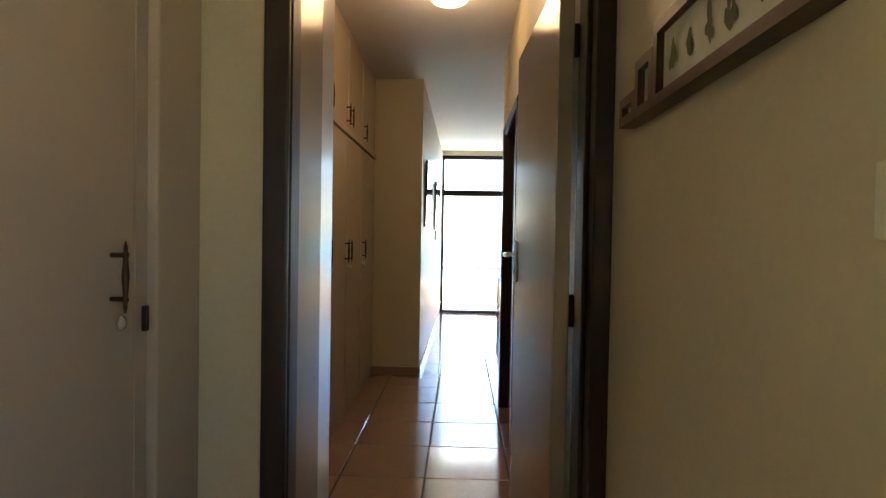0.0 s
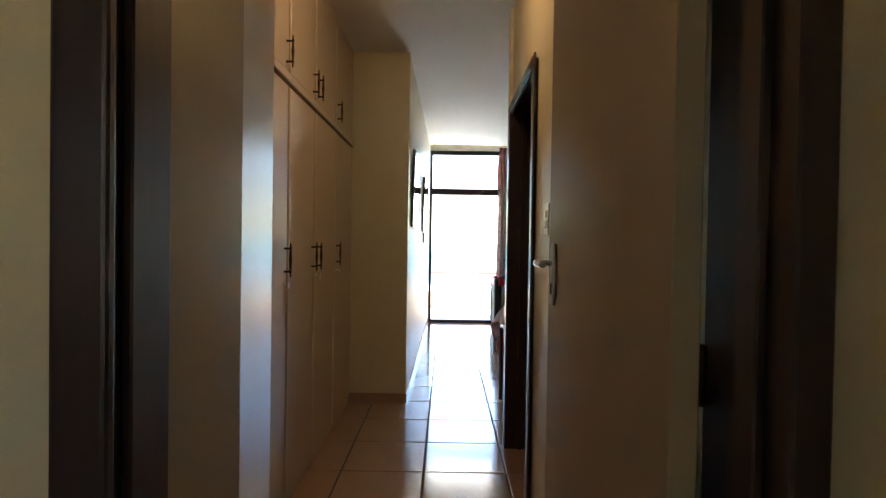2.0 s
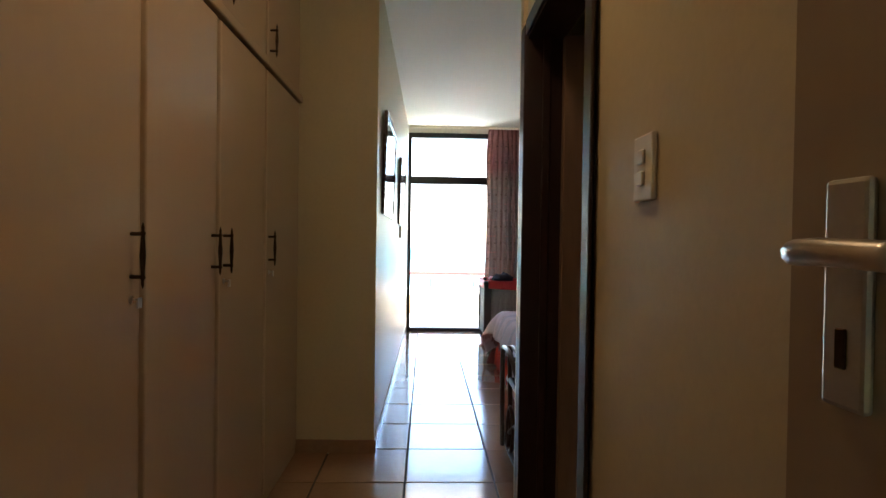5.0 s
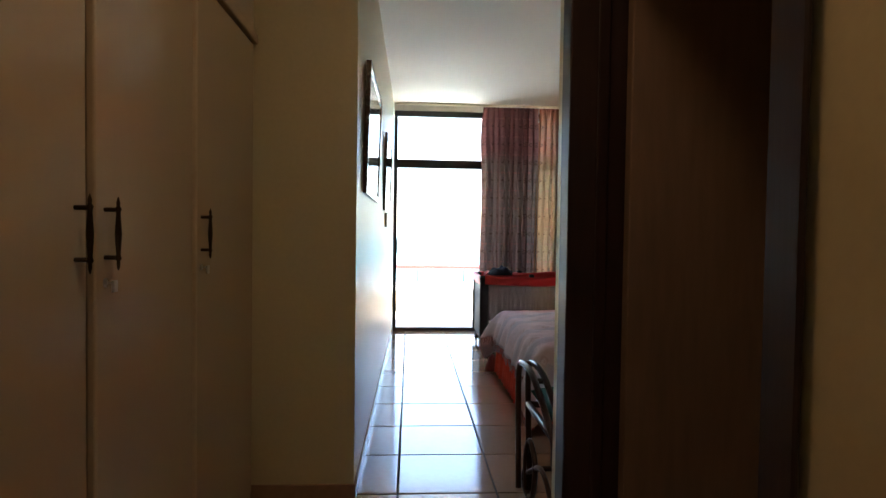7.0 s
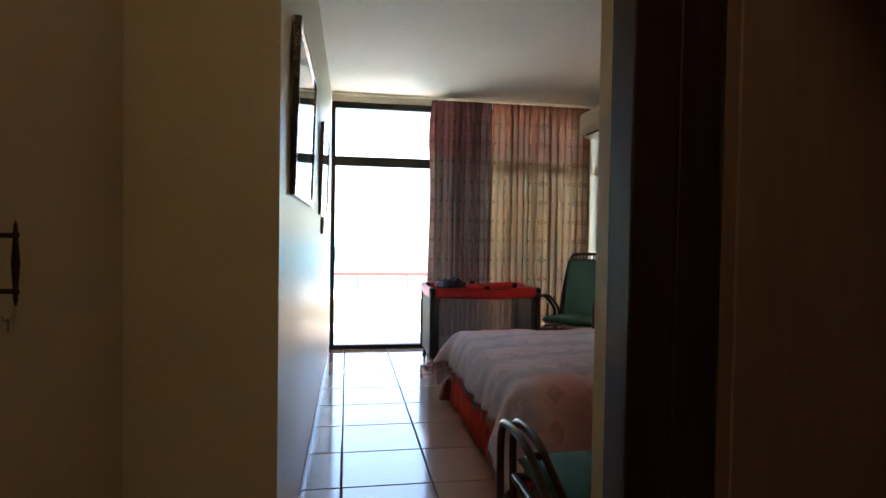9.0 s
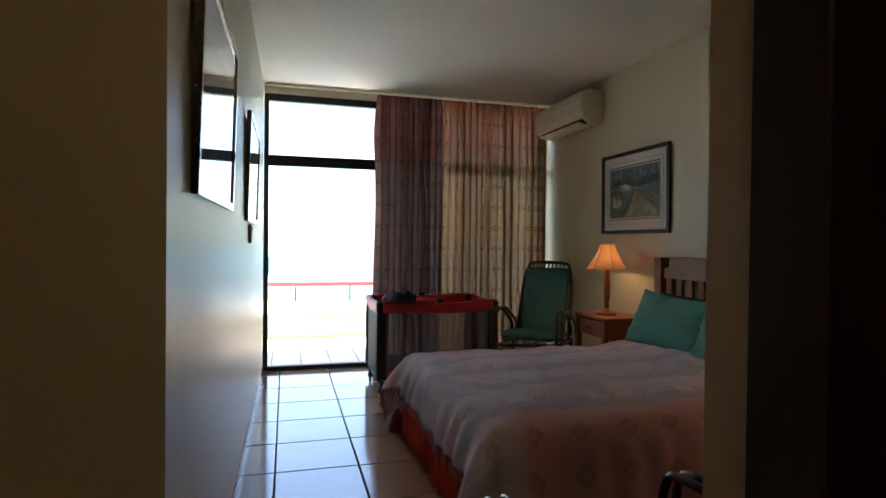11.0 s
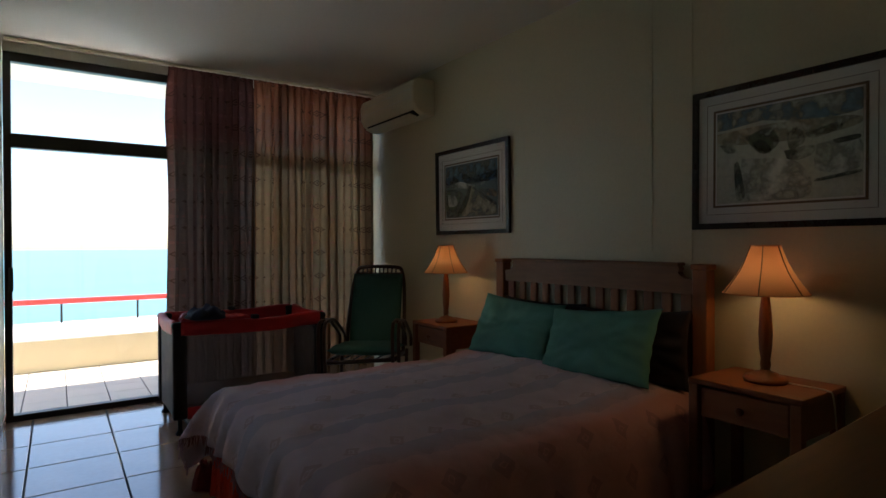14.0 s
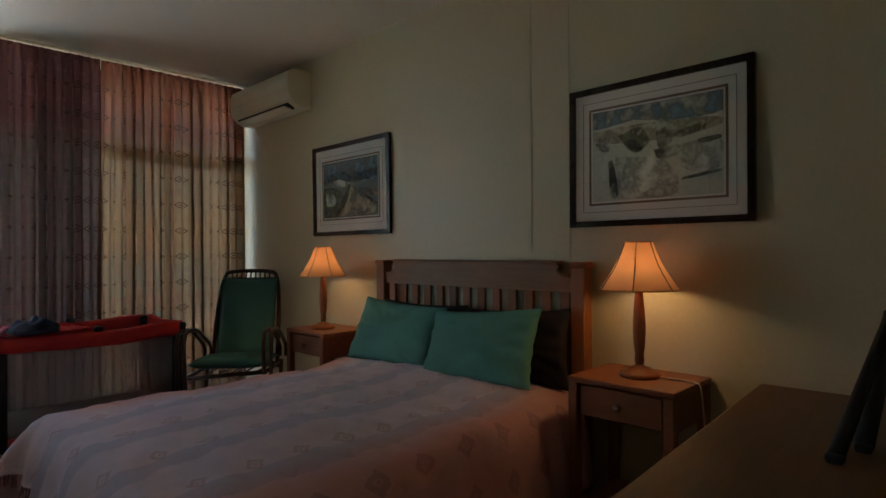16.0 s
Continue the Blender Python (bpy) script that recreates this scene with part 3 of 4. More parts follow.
def hall_picture(y0, y1, z0, z1, label, bars):
    p = thing("framed_picture", label, "picture", (0.838, (y0 + y1) / 2, z0), 0, "small pictures in the hall")
    w, h = (y1 - y0) / 2, z1 - z0
    f = 0.020
    bm = bmesh.new()
    for ya, yb, za, zb in ((-w, w, 0, f), (-w, w, h - f, h), (-w, -w + f, f, h - f), (w - f, w, f, h - f)):
        bx(bm, -0.036, -0.001, ya, yb, za, zb)
    part("picture_frame", bm, HALLFR, p, "dark brown wooden frame")
    part("print", box(-0.022, -0.001, -w + f, w - f, f, h - f), ARTPALE, p, "pale print")
    rnd = random.Random(bars + 2)
    for k in range(bars):
        c = -w + f + (k + 0.6) * (2 * (w - f)) / (bars + 0.2)
        size = min(0.030, (w - f) * 0.9, h * 0.2)
        bm = bmesh.new()
        for lobe in range(rnd.randint(3, 5)):
            oy, oz = rnd.uniform(-0.35, 0.35) * size, rnd.uniform(-0.6, 0.7) * size
            ry, rz, turn = rnd.uniform(0.18, 0.38) * size, rnd.uniform(0.3, 0.75) * size, rnd.uniform(-0.7, 0.7)
            ring = []
            for q in range(14):
                a = 2 * math.pi * q / 14
                y, z = ry * math.cos(a) * rnd.uniform(0.85, 1.1), rz * math.sin(a) * rnd.uniform(0.85, 1.1)
                ring.append(bm.verts.new((-0.0225 - 0.0004 * lobe, c + oy + y * math.cos(turn) - z * math.sin(turn), h * 0.5 + oz + y * math.sin(turn) + z * math.cos(turn))))
            bm.faces.new(ring)
        part("painted_plant", bm, OLIVE_PAINT, p, "olive plant shape")
    return p


hall_picture(1.200, 1.305, 1.520, 1.580, "tiny brown framed picture on the hall wall", 1)
hall_picture(1.095, 1.198, 1.519, 1.632, "small brown framed picture on the hall wall", 1)
hall_picture(0.610, 1.093, 1.518, 1.668, "long brown framed print of plants, hall wall", 6)

# ---- corridor ceiling lamp and switch ----
cl = thing("ceiling_lamp", "lit round opal glass lamp on the ceiling", "ceiling lamp", (0.37, 3.29, H))
part("base_ring", lathe([(0.10, -0.022), (0.125, -0.02), (0.125, -0.002), (0.11, -0.001)], 32), STEEL, cl, "satin metal ring", True)
dome = part("diffuser", lathe([(0.001, -0.105), (0.05, -0.102), (0.095, -0.085), (0.125, -0.05), (0.12, -0.023)], 32), DOME, cl, "glowing opal glass dome", True)
dome.visible_shadow = False
for sy, sz, sx, lab in ((0.522, 1.315, 0.838, "off-white light switch on the hall wall"),):
    s2 = thing("light_switch", lab, "light switch", (sx, sy, sz))
    part("switch_plate", box(-0.010, 0, -0.04, 0.04, -0.036, 0.036, bev=0.004, seg=2), PLASTIC, s2)
    part("rocker", box(-0.017, -0.011, -0.012, 0.012, -0.018, 0.018, bev=0.003), PLASTIC, s2)
sw = thing("light_switch", "off-white double light switch on the wall", "light switch", (0.79, 3.03, 1.352))
part("switch_plate", box(-0.011, 0, -0.045, 0.045, -0.062, 0.062, bev=0.004, seg=2), PLASTIC, sw)
for k in (-0.02, 0.02):
    part("rocker", box(-0.017, -0.011, -0.016, 0.016, k - 0.014, k + 0.014, bev=0.003), PLASTIC, sw)

# ---- glazed window wall with sliding door ----
win = thing("window_1", "dark bronze aluminium window wall with sliding door", "window", (0, 0, 0), 0, "", "structure")
YW = 9.50
part("sill_track", box(0.131, 3.015, YW, YW + 0.07, 0.0, 0.045, bev=0.004), BRONZE, win)
part("top_frame", box(0.131, 3.015, YW, YW + 0.07, 2.565, 2.63, bev=0.004), BRONZE, win)
part("transom", box(0.176, 2.965, YW - 0.004, YW + 0.07, 1.955, 2.055, bev=0.004), BRONZE, win)
part("side_frame", box(0.130, 0.176, YW - 0.002, YW + 0.07, 0.045, 2.565, bev=0.004), BRONZE, win)
part("side_frame", box(2.965, 3.015, YW - 0.002, YW + 0.07, 0.045, 2.565, bev=0.004), BRONZE, win)
for mx in (1.62, 2.38):
    part("mullion", box(mx - 0.03, mx + 0.03, YW, YW + 0.07, 0.045, 1.955, bev=0.004), BRONZE, win)
    part("mullion", box(mx - 0.03, mx + 0.03, YW, YW + 0.07, 2.055, 2.565, bev=0.004), BRONZE, win)
for a, b in ((0.176, 1.59), (1.65, 2.35), (2.41, 2.965)):
    for z0, z1 in ((0.045, 1.955), (2.055, 2.565)):
        g = part("pane", box(a, b, YW + 0.032, YW + 0.038, z0, z1), GLASS, win, "clear glass pane")
        g.visible_shadow = False
part("pull_handle", box(0.158, 0.184, YW - 0.028, YW - 0.002, 0.93, 1.10, bev=0.006, seg=2), BRONZE, win, "dark sliding door pull")
structure("trim_header", box(0.130, 3.018, YW - 0.004, YW + 0.18, 2.632, H - 0.002), CEIL, "pale header strip over the window", "trim")

# ---- floor tiles: 0.45 m pitch ----
P = 0.45


def tile_mesh(w, d, material, name):
    g, e = 0.0045, 0.003
    bm = bmesh.new()
    lo = [bm.verts.new((x, y, -0.012)) for x, y in ((g, g), (w - g, g), (w - g, d - g), (g, d - g))]
    md = [bm.verts.new((x, y, -0.0018)) for x, y in ((g, g), (w - g, g), (w - g, d - g), (g, d - g))]
    hi = [bm.verts.new((x, y, 0)) for x, y in ((g + e, g + e), (w - g - e, g + e), (w - g - e, d - g - e), (g + e, d - g - e))]
    for a, b in ((lo, md), (md, hi)):
        for i in range(4):
            bm.faces.new((a[i], a[(i + 1) % 4], b[(i + 1) % 4], b[i]))
    bm.faces.new(hi)
    return mesh_of(name, bm, material)

# ---- bed ----
bed = thing("double_bed", "double bed with slatted pine headboard and lilac spread", "bed", (0, 0, 0))
BX0, BX1, BY0, BY1, BZ = 1.14, 2.88, 6.00, 7.45, 0.53
part("mattress", box(BX0 + 0.03, BX1, BY0 + 0.03, BY1 - 0.03, 0.30, BZ - 0.02, bev=0.05, seg=3), WHITEMAT, bed, smooth=True)
part("base", box(BX0 + 0.05, BX1, BY0 + 0.05, BY1 - 0.05, 0.09, 0.30, bev=0.01), DARKCLOTH, bed, "dark divan base")
for lx in (BX0 + 0.12, BX1 - 0.12):
    for ly in (BY0 + 0.12, BY1 - 0.12):
        part("leg", lathe([(0.03, 0), (0.028, 0.09)], 12, None, (lx, ly, 0)), PINEV, bed)

HF, HS = 0.25, 0.40  # drop of the spread at the foot and at the sides
U0, U1 = BX0 - HF, 2.93
V0, V1 = BY0 - HS, BY1 + HS
YC = (BY0 + BY1) / 2


def spread_at(s, t):
    u, v = U0 + s * (U1 - U0), V0 + t * (V1 - V0)
    ex = max(0.0, BX0 - u)
    ey = BY0 - v if v < BY0 else (v - BY1 if v > BY1 else 0.0)
    sg = -1 if v < YC else 1
    cx, cy = max(u, BX0), min(max(v, BY0), BY1)
    d = math.hypot(ex, ey)
    r = 0.06
    if d > 0:
        out = r * (1 - math.exp(-d / r)) + (0.20 if ex > 0 else 0.14) * d
        down = max(0.0, d - 0.5 * r * (1 - math.exp(-d / r)))
        dx, dy = -ex / d, sg * ey / d
        along = v if ex > ey else u
        fold = 0.011 * math.sin(along * 31 + 2 * math.sin(along * 7)) * min(1, d / 0.2)
        if ex > 0 and ey > 0:
            fold += 0.03 * math.sin(3 * math.atan2(ey, ex)) * min(1, d / 0.2) + 0.10 * math.sin(2 * math.atan2(ey, ex)) * min(1, d / 0.3) * min(1, ey / 0.15)
        cx += dx * (out + fold)
        cy += dy * (out + fold)
    else:
        down = 0.0
    q = Vector((u * 2.6, v * 2.6, 0))
    edge = min(u - BX0, v - BY0, BY1 - v)
    z = BZ - down + 0.018 * noise.noise(q) + 0.011 * noise.noise(q * 3.7) + 0.006 * noise.noise(q * 9)
    if edge > 0:
        z += 0.03 * min(1, edge / 0.35) - 0.0
        z += 0.030 * max(0, min(1, (u - 2.35) / 0.3))
    return Vector((cx, cy, max(z, 0.05)))


spread = part("bedspread", grid(84, 92, spread_at, lambda s, t: (U0 + s * (U1 - U0), V0 + t * (V1 - V0) - YC)), SPREAD, bed, "lilac printed cotton bedspread with rosy borders", True)
thicken(spread, 0.008, -1)
# knotted fringe along the hem
rng = random.Random(4)
fr = bmesh.new()
for k in range(230):
    t = (k + 0.5) / 230
    a, b = spread_at(0.0, t), spread_at(0.015, t)
    down = (a - b).normalized()
    tip = a + Vector((rng.uniform(-0.012, 0.008), rng.uniform(-0.01, 0.01), -rng.uniform(0.035, 0.055)))
    tube([a, (a + tip) / 2 + Vector((rng.uniform(-0.006, 0.006), 0, 0)), tip], 0.0024, 4, 1, fr)
tagged(part("fringe", fr, mat("mauve_fringe", (0.30, 0.17, 0.20), 0.95, var=0.2, scale=40), bed, "knotted mauve fringe along the hem"), kind="stuff")


def frill(p0, p1, out, n, amp):
    p0, p1, out = Vector(p0), Vector(p1), Vector(out)

    def at(s, t):
        w = amp * (0.35 + 0.65 * t) * (math.sin(s * n * 6.283 + 1.3 * math.sin(s * 11)) + 0.4 * math.sin(s * n * 14.1))
        return p0.lerp(p1, s) + out * (w + 0.02 * t) + Vector((0, 0, 0.40 - 0.375 * t))
    return grid(int(n * 12), 5, at)


for a, b, o, n in (((BX0 - 0.045, BY0 + 0.0, 0), (BX0 - 0.045, BY1, 0), (-1, 0, 0), 15), ((BX0 + 0.02, BY0 + 0.0, 0), (BX1, BY0, 0), (0, -1, 0), 16), ((BX0 + 0.02, BY1, 0), (BX1, BY1, 0), (0, 1, 0), 16)):
    thicken(part("valance", frill(a, b, o, n, 0.018), REDC, bed, "gathered red cotton valance", True), 0.003)

# headboard: two posts, scrolled top rail, slats, lower rail
HB0, HB1, HX0, HX1 = 5.935, 7.458, 2.935, 2.985
hb = part("headboard", boxes((HX0 + 0.008, HX1 - 0.008, HB0 + 0.075, HB1 - 0.075, 1.010, 1.052), (HX0 + 0.008, HX1 - 0.008, HB0 + 0.075, HB1 - 0.075, 0.42, 0.56)), PINE, bed, "orange pine rails")
rail = bmesh.new()
ya, yb, z0 = HB0 + 0.075, HB1 - 0.075, 1.052
prof = [(ya, z0), (ya, 1.080), (ya + 0.05, 1.085), (ya + 0.075, 1.100), (ya + 0.085, 1.115), (ya + 0.075, 1.130), (ya + 0.085, 1.145)]
prof += [(2 * YC - y + (ya + yb - 2 * YC), z) for y, z in prof[::-1]]
fa = [rail.verts.new((HX0 + 0.004, y, z)) for y, z in prof]
fb = [rail.verts.new((HX1 - 0.004, y, z)) for y, z in prof]
rail.faces.new(fa)
rail.faces.new(fb[::-1])
for i in range(len(prof)):
    j = (i + 1) % len(prof)
    rail.faces.new((fa[i], fb[i], fb[j], fa[j]))
bmesh.ops.recalc_face_normals(rail, faces=rail.faces)
part("top_rail", rail, PINE, hb, "scroll-ended pine top rail")
part("cap", box(HX0 - 0.01, HX1 + 0.005, ya + 0.075, yb - 0.075, 1.145, 1.162, bev=0.004), PINE, hb)
for y in (HB0, HB1 - 0.075):
    bm = box(HX0 - 0.012, HX1 + 0.008, y, y + 0.075, 0.0, 1.130, bev=0.004)
    bx(bm, HX0 - 0.02, HX1 + 0.014, y - 0.006, y + 0.081, 1.130, 1.157, 0.007, 2)
    part("post", bm, PINEV, hb)
for k in range(13):
    y = HB0 + 0.125 + k * (HB1 - HB0 - 0.25) / 12
    part("slat", box(HX0 + 0.016, HX1 - 0.016, y - 0.028, y + 0.028, 0.56, 1.010, bev=0.003), PINEV, hb)


def pillow(name, label, material, loc, rx, ry, rz, w, h, th):
    p = thing(name, label, "pillow", loc, 0, "pillows on the bed")
    p.matrix_world = pose(*loc, rx, ry, rz)
    bm = bmesh.new()
    for sg in (1, -1):
        def at(s, t, sg=sg):
            a, b = 2 * s - 1, 2 * t - 1
            f = max(0.0, (1 - abs(a) ** 2.6) * (1 - abs(b) ** 2.6)) ** 0.42
            pin = 1 - 0.07 * (1 - abs(b) ** 2) * abs(a) ** 3
            pinb = 1 - 0.10 * (1 - abs(a) ** 2) * abs(b) ** 3
            q = Vector((a * 2.5 + loc[1] * 3, b * 2.5, sg))
            wr = (0.012 * noise.noise(q) + 0.007 * noise.noise(Vector((a * 7 + b * 3, b * 5 - a * 2, loc[1])))) * f
            wr += 0.006 * math.sin(14 * math.atan2(b, a) + 3 * noise.noise(q)) * math.hypot(a, b) * f ** 0.5
            return Vector((sg * (th / 2) * f + wr, a * w / 2 * pin, b * h / 2 * pinb))
        grid(40, 28, at, None, bm)
    bmesh.ops.remove_doubles(bm, verts=bm.verts, dist=0.0005)
    bmesh.ops.recalc_face_normals(bm, faces=bm.faces)
    part("cushion", bm, material, p, smooth=True)
    return p


pillow("pillow", "dark brown cotton pillow leaning on the headboard", DARKCLOTH, (2.875, 6.98, 0.733), 0, 6, 0, 0.70, 0.37, 0.09)
pillow("pillow", "dark brown cotton pillow leaning on the headboard", DARKCLOTH, (2.875, 6.33, 0.733), -3, 6, 0, 0.70, 0.38, 0.09)
pillow("pillow", "teal cotton pillow leaning against a dark pillow", GREEN, (2.765, 7.09, 0.733), 3, 24, 6, 0.66, 0.40, 0.13)
pillow("pillow", "teal cotton pillow leaning, one corner turned up", GREEN, (2.755, 6.44, 0.733), -5, 25, 2, 0.68, 0.40, 0.13)

# ---- nightstands and lamps ----


def nightstand(loc, label):
    n = thing("nightstand", label, "nightstand", loc, 0, "pine nightstands beside the bed")
    part("top", box(-0.185, 0.185, -0.225, 0.225, 0.667, 0.690, bev=0.005, seg=2), NPINE, n)
    part("apron", boxes((-0.15, 0.16, -0.205, -0.185, 0.525, 0.667), (-0.15, 0.16, 0.185, 0.205, 0.525, 0.667), (0.14, 0.16, -0.185, 0.185, 0.525, 0.667)), NPINE, n)
    dr = part("drawer", box(-0.172, -0.155, -0.172, 0.172, 0.535, 0.657, bev=0.004), NPINE, n)
    part("knob", lathe([(0.006, 0), (0.006, 0.012), (0.015, 0.018), (0.016, 0.026), (0.008, 0.032)], 16), NPINE, dr, "turned wooden knob", True).matrix_basis = pose(-0.172, 0, 0.596, 0, -90, 0)
    part("shelf", box(-0.15, 0.155, -0.19, 0.19, 0.16, 0.18, bev=0.003), NPINE, n)
    for x in (-0.165, 0.165):
        for y in (-0.2, 0.2):
            part("leg", box(x - 0.02, x + 0.02, y - 0.02, y + 0.02, 0, 0.667, bev=0.003), NPINE, n)
    return n


nightstand((2.828, 5.630, 0), "orange pine nightstand with one drawer, lamp on top")
nightstand((2.81, 7.85, 0), "orange pine nightstand by the chair, lamp on top")


def table_lamp(loc, label):
    t = thing("table_lamp", label, "table lamp", loc, 0, "matching bedside lamps")
    part("base", lathe([(0.001, 0), (0.078, 0), (0.082, 0.010), (0.076, 0.022), (0.05, 0.026), (0.046, 0.036), (0.02, 0.044), (0.018, 0.05)], 32), PINEV, t, "turned wooden foot", True)
    part("stem", lathe([(0.016, 0.045), (0.020, 0.07), (0.017, 0.09), (0.023, 0.13), (0.026, 0.20), (0.022, 0.28), (0.016, 0.345), (0.019, 0.355), (0.015, 0.365), (0.015, 0.385)], 20), PINEV, t, "turned wooden stem", True)
    part("socket", lathe([(0.014, 0.385), (0.016, 0.39), (0.016, 0.42), (0.012, 0.425)], 16), PLASTIC, t, smooth=True)
    b = part("bulb", lathe([(0.008, 0.422), (0.013, 0.43), (0.024, 0.45), (0.026, 0.462), (0.018, 0.48), (0.001, 0.488)], 16), BULB, t, "glowing bulb", True)
    b.visible_shadow = False

    def cone(s, q):
        r = 0.157 + (0.055 - 0.157) * q - 0.012 * math.sin(math.pi * q)
        return Vector((r * math.cos(6.28319 * s), r * math.sin(6.28319 * s), 0.36 + 0.195 * q))
    sh = part("shade", grid(48, 6, cone), SHADE, t, "peach cloth coolie shade", True)
    for k in range(6):
        a = math.pi / 3 * k + 0.3
        part("seam", tube([(0.159 * math.cos(a), 0.159 * math.sin(a), 0.36), (0.0955 * math.cos(a), 0.0955 * math.sin(a), 0.4575), (0.057 * math.cos(a), 0.057 * math.sin(a), 0.555)], 0.0022, 5, 3), BEAD, sh, "stitched rib")
    for r, z in ((0.158, 0.36), (0.056, 0.555)):
        part("binding", tube([(r * math.cos(6.28319 * k / 24), r * math.sin(6.28319 * k / 24), z) for k in range(25)], 0.003, 6, 1), SHADE, sh)
    return t


table_lamp((2.83, 5.627, 0.690), "lit wooden table lamp with a peach cloth shade")
table_lamp((2.78, 7.855, 0.690), "lit wooden table lamp with a peach cloth shade")
cab = thing("lamp_cable", "white cable hanging from the lamp over the nightstand", "cable")
part("cord", tube([(2.86, 5.55, 0.694), (2.86, 5.47, 0.694), (2.85, 5.41, 0.694), (2.84, 5.385, 0.672), (2.84, 5.372, 0.52), (2.90, 5.38, 0.33), (3.01, 5.38, 0.22)], 0.003, 6, 6), CABLE, cab, smooth=True)

# ---- pictures ----


def framed(name, label, group, m, w, h, fw, border, art):
    """A picture whose face looks along local -x, centred on its back; art(add) paints flat patches."""
    p = thing(name, label, "picture", (0, 0, 0), 0, group)
    p.matrix_world = m
    bm = bmesh.new()
    for y0, y1, z0, z1 in ((-w / 2, w / 2, -h / 2, -h / 2 + fw), (-w / 2, w / 2, h / 2 - fw, h / 2), (-w / 2, -w / 2 + fw, -h / 2 + fw, h / 2 - fw), (w / 2 - fw, w / 2, -h / 2 + fw, h / 2 - fw)):
        bx(bm, -0.026, -0.001, y0, y1, z0, z1)
    part("picture_frame", bm, CHROMEFR, p, "dark moulded wooden frame")
    part("mount", box(-0.010, -0.001, -w / 2 + fw, w / 2 - fw, -h / 2 + fw, h / 2 - fw), WHITEMAT, p, "white mount board")
    if border:
        iw, ih = w / 2 - fw - border, h / 2 - fw - border
        bm = bmesh.new()
        for o, t in ((0.018, 0.010), (0.05, 0.002)):
            a, b = iw + o, ih + o
            for y0, y1, z0, z1 in ((-a, a, -b, -b + t), (-a, a, b - t, b), (-a, -a + t, -b + t, b - t), (a - t, a, -b + t, b - t)):
                bx(bm, -0.0125, -0.010, y0, y1, z0, z1)
        part("bead_line", bm, BEAD, p, "thin brown line round the print")
    else:
        iw, ih = w / 2 - fw, h / 2 - fw
    pr = part("print", box(-0.0125, -0.010, -iw, iw, -ih, ih), art[0], p, "printed landscape")
    for k, (material, pts) in enumerate(art[1]):
        bm = bmesh.new()
        x = -0.0128 - 0.0003 * k
        sm = [Vector((x, max(-iw, min(iw, q.y)), max(-ih, min(ih, q.z)))) for q in smooth_path([(x, -y * iw, z * ih) for y, z in pts + [pts[0]]], 4)[:-1]]
        f = bm.faces.new([bm.verts.new(q) for q in sm])
        bmesh.ops.triangulate(bm, faces=[f])
        part("painted_patch", bm, material, pr)
    g = part("glazing", box(-0.020, -0.018, -w / 2 + fw, w / 2 - fw, -h / 2 + fw, h / 2 - fw), GLASS if border else PICGLASS, p, "clear picture glass")
    g.visible_shadow = False
    return p


P_SKY, P_SKY2 = paint("blue_grey_wash", (0.16, 0.25, 0.31), wash=True), paint("dark_blue_wash", (0.07, 0.13, 0.19), wash=True)
P_OLIVE, P_DARK = paint("dull_green_wash", (0.15, 0.18, 0.11), wash=True), paint("dark_green_wash", (0.06, 0.075, 0.06), wash=True)
P_SAND, P_WHITE = paint("sand_wash", (0.46, 0.42, 0.31), wash=True), paint("chalk_wash", (0.62, 0.62, 0.57), wash=True)
P_TAN = paint("tan_wash", (0.34, 0.25, 0.16), wash=True)
art_a = (paint("grey_green_wash", (0.15, 0.18, 0.17)), [
    (P_SKY, [(-1, 1), (1, 1), (1, 0.3), (0.2, 0.25), (-0.4, 0.4), (-1, 0.2)]),
    (P_SKY2, [(-1, 0.55), (-0.3, 0.62), (0.4, 0.5), (1, 0.6), (1, 0.35), (0.3, 0.2), (-0.5, 0.3), (-1, 0.3)]),
    (P_WHITE, [(-0.95, 0.22), (-0.4, 0.35), (0.1, 0.18), (0.6, 0.25), (0.2, 0.05), (-0.5, 0.1)]),
    (P_OLIVE, [(-1, 0.1), (-0.5, 0.05), (-0.2, -0.3), (-0.35, -0.9), (-1, -0.9)]),
    (P_SAND, [(-0.1, 0.1), (0.1, 0.1), (0.9, -0.6), (0.95, -0.95), (-0.3, -0.95)]),
    (P_DARK, [(-0.02, 0.12), (0.04, 0.1), (-0.1, -0.5), (-0.45, -0.95), (-0.55, -0.95)]),
    (P_DARK, [(0.1, 0.1), (0.16, 0.08), (0.5, -0.3), (0.95, -0.65), (0.9, -0.5)]),
    (P_WHITE, [(-0.9, -0.1), (-0.6, -0.15), (-0.5, -0.5), (-0.85, -0.55)]),
    (P_TAN, [(0.3, 0.0), (0.9, -0.1), (0.95, -0.35), (0.5, -0.2)])])
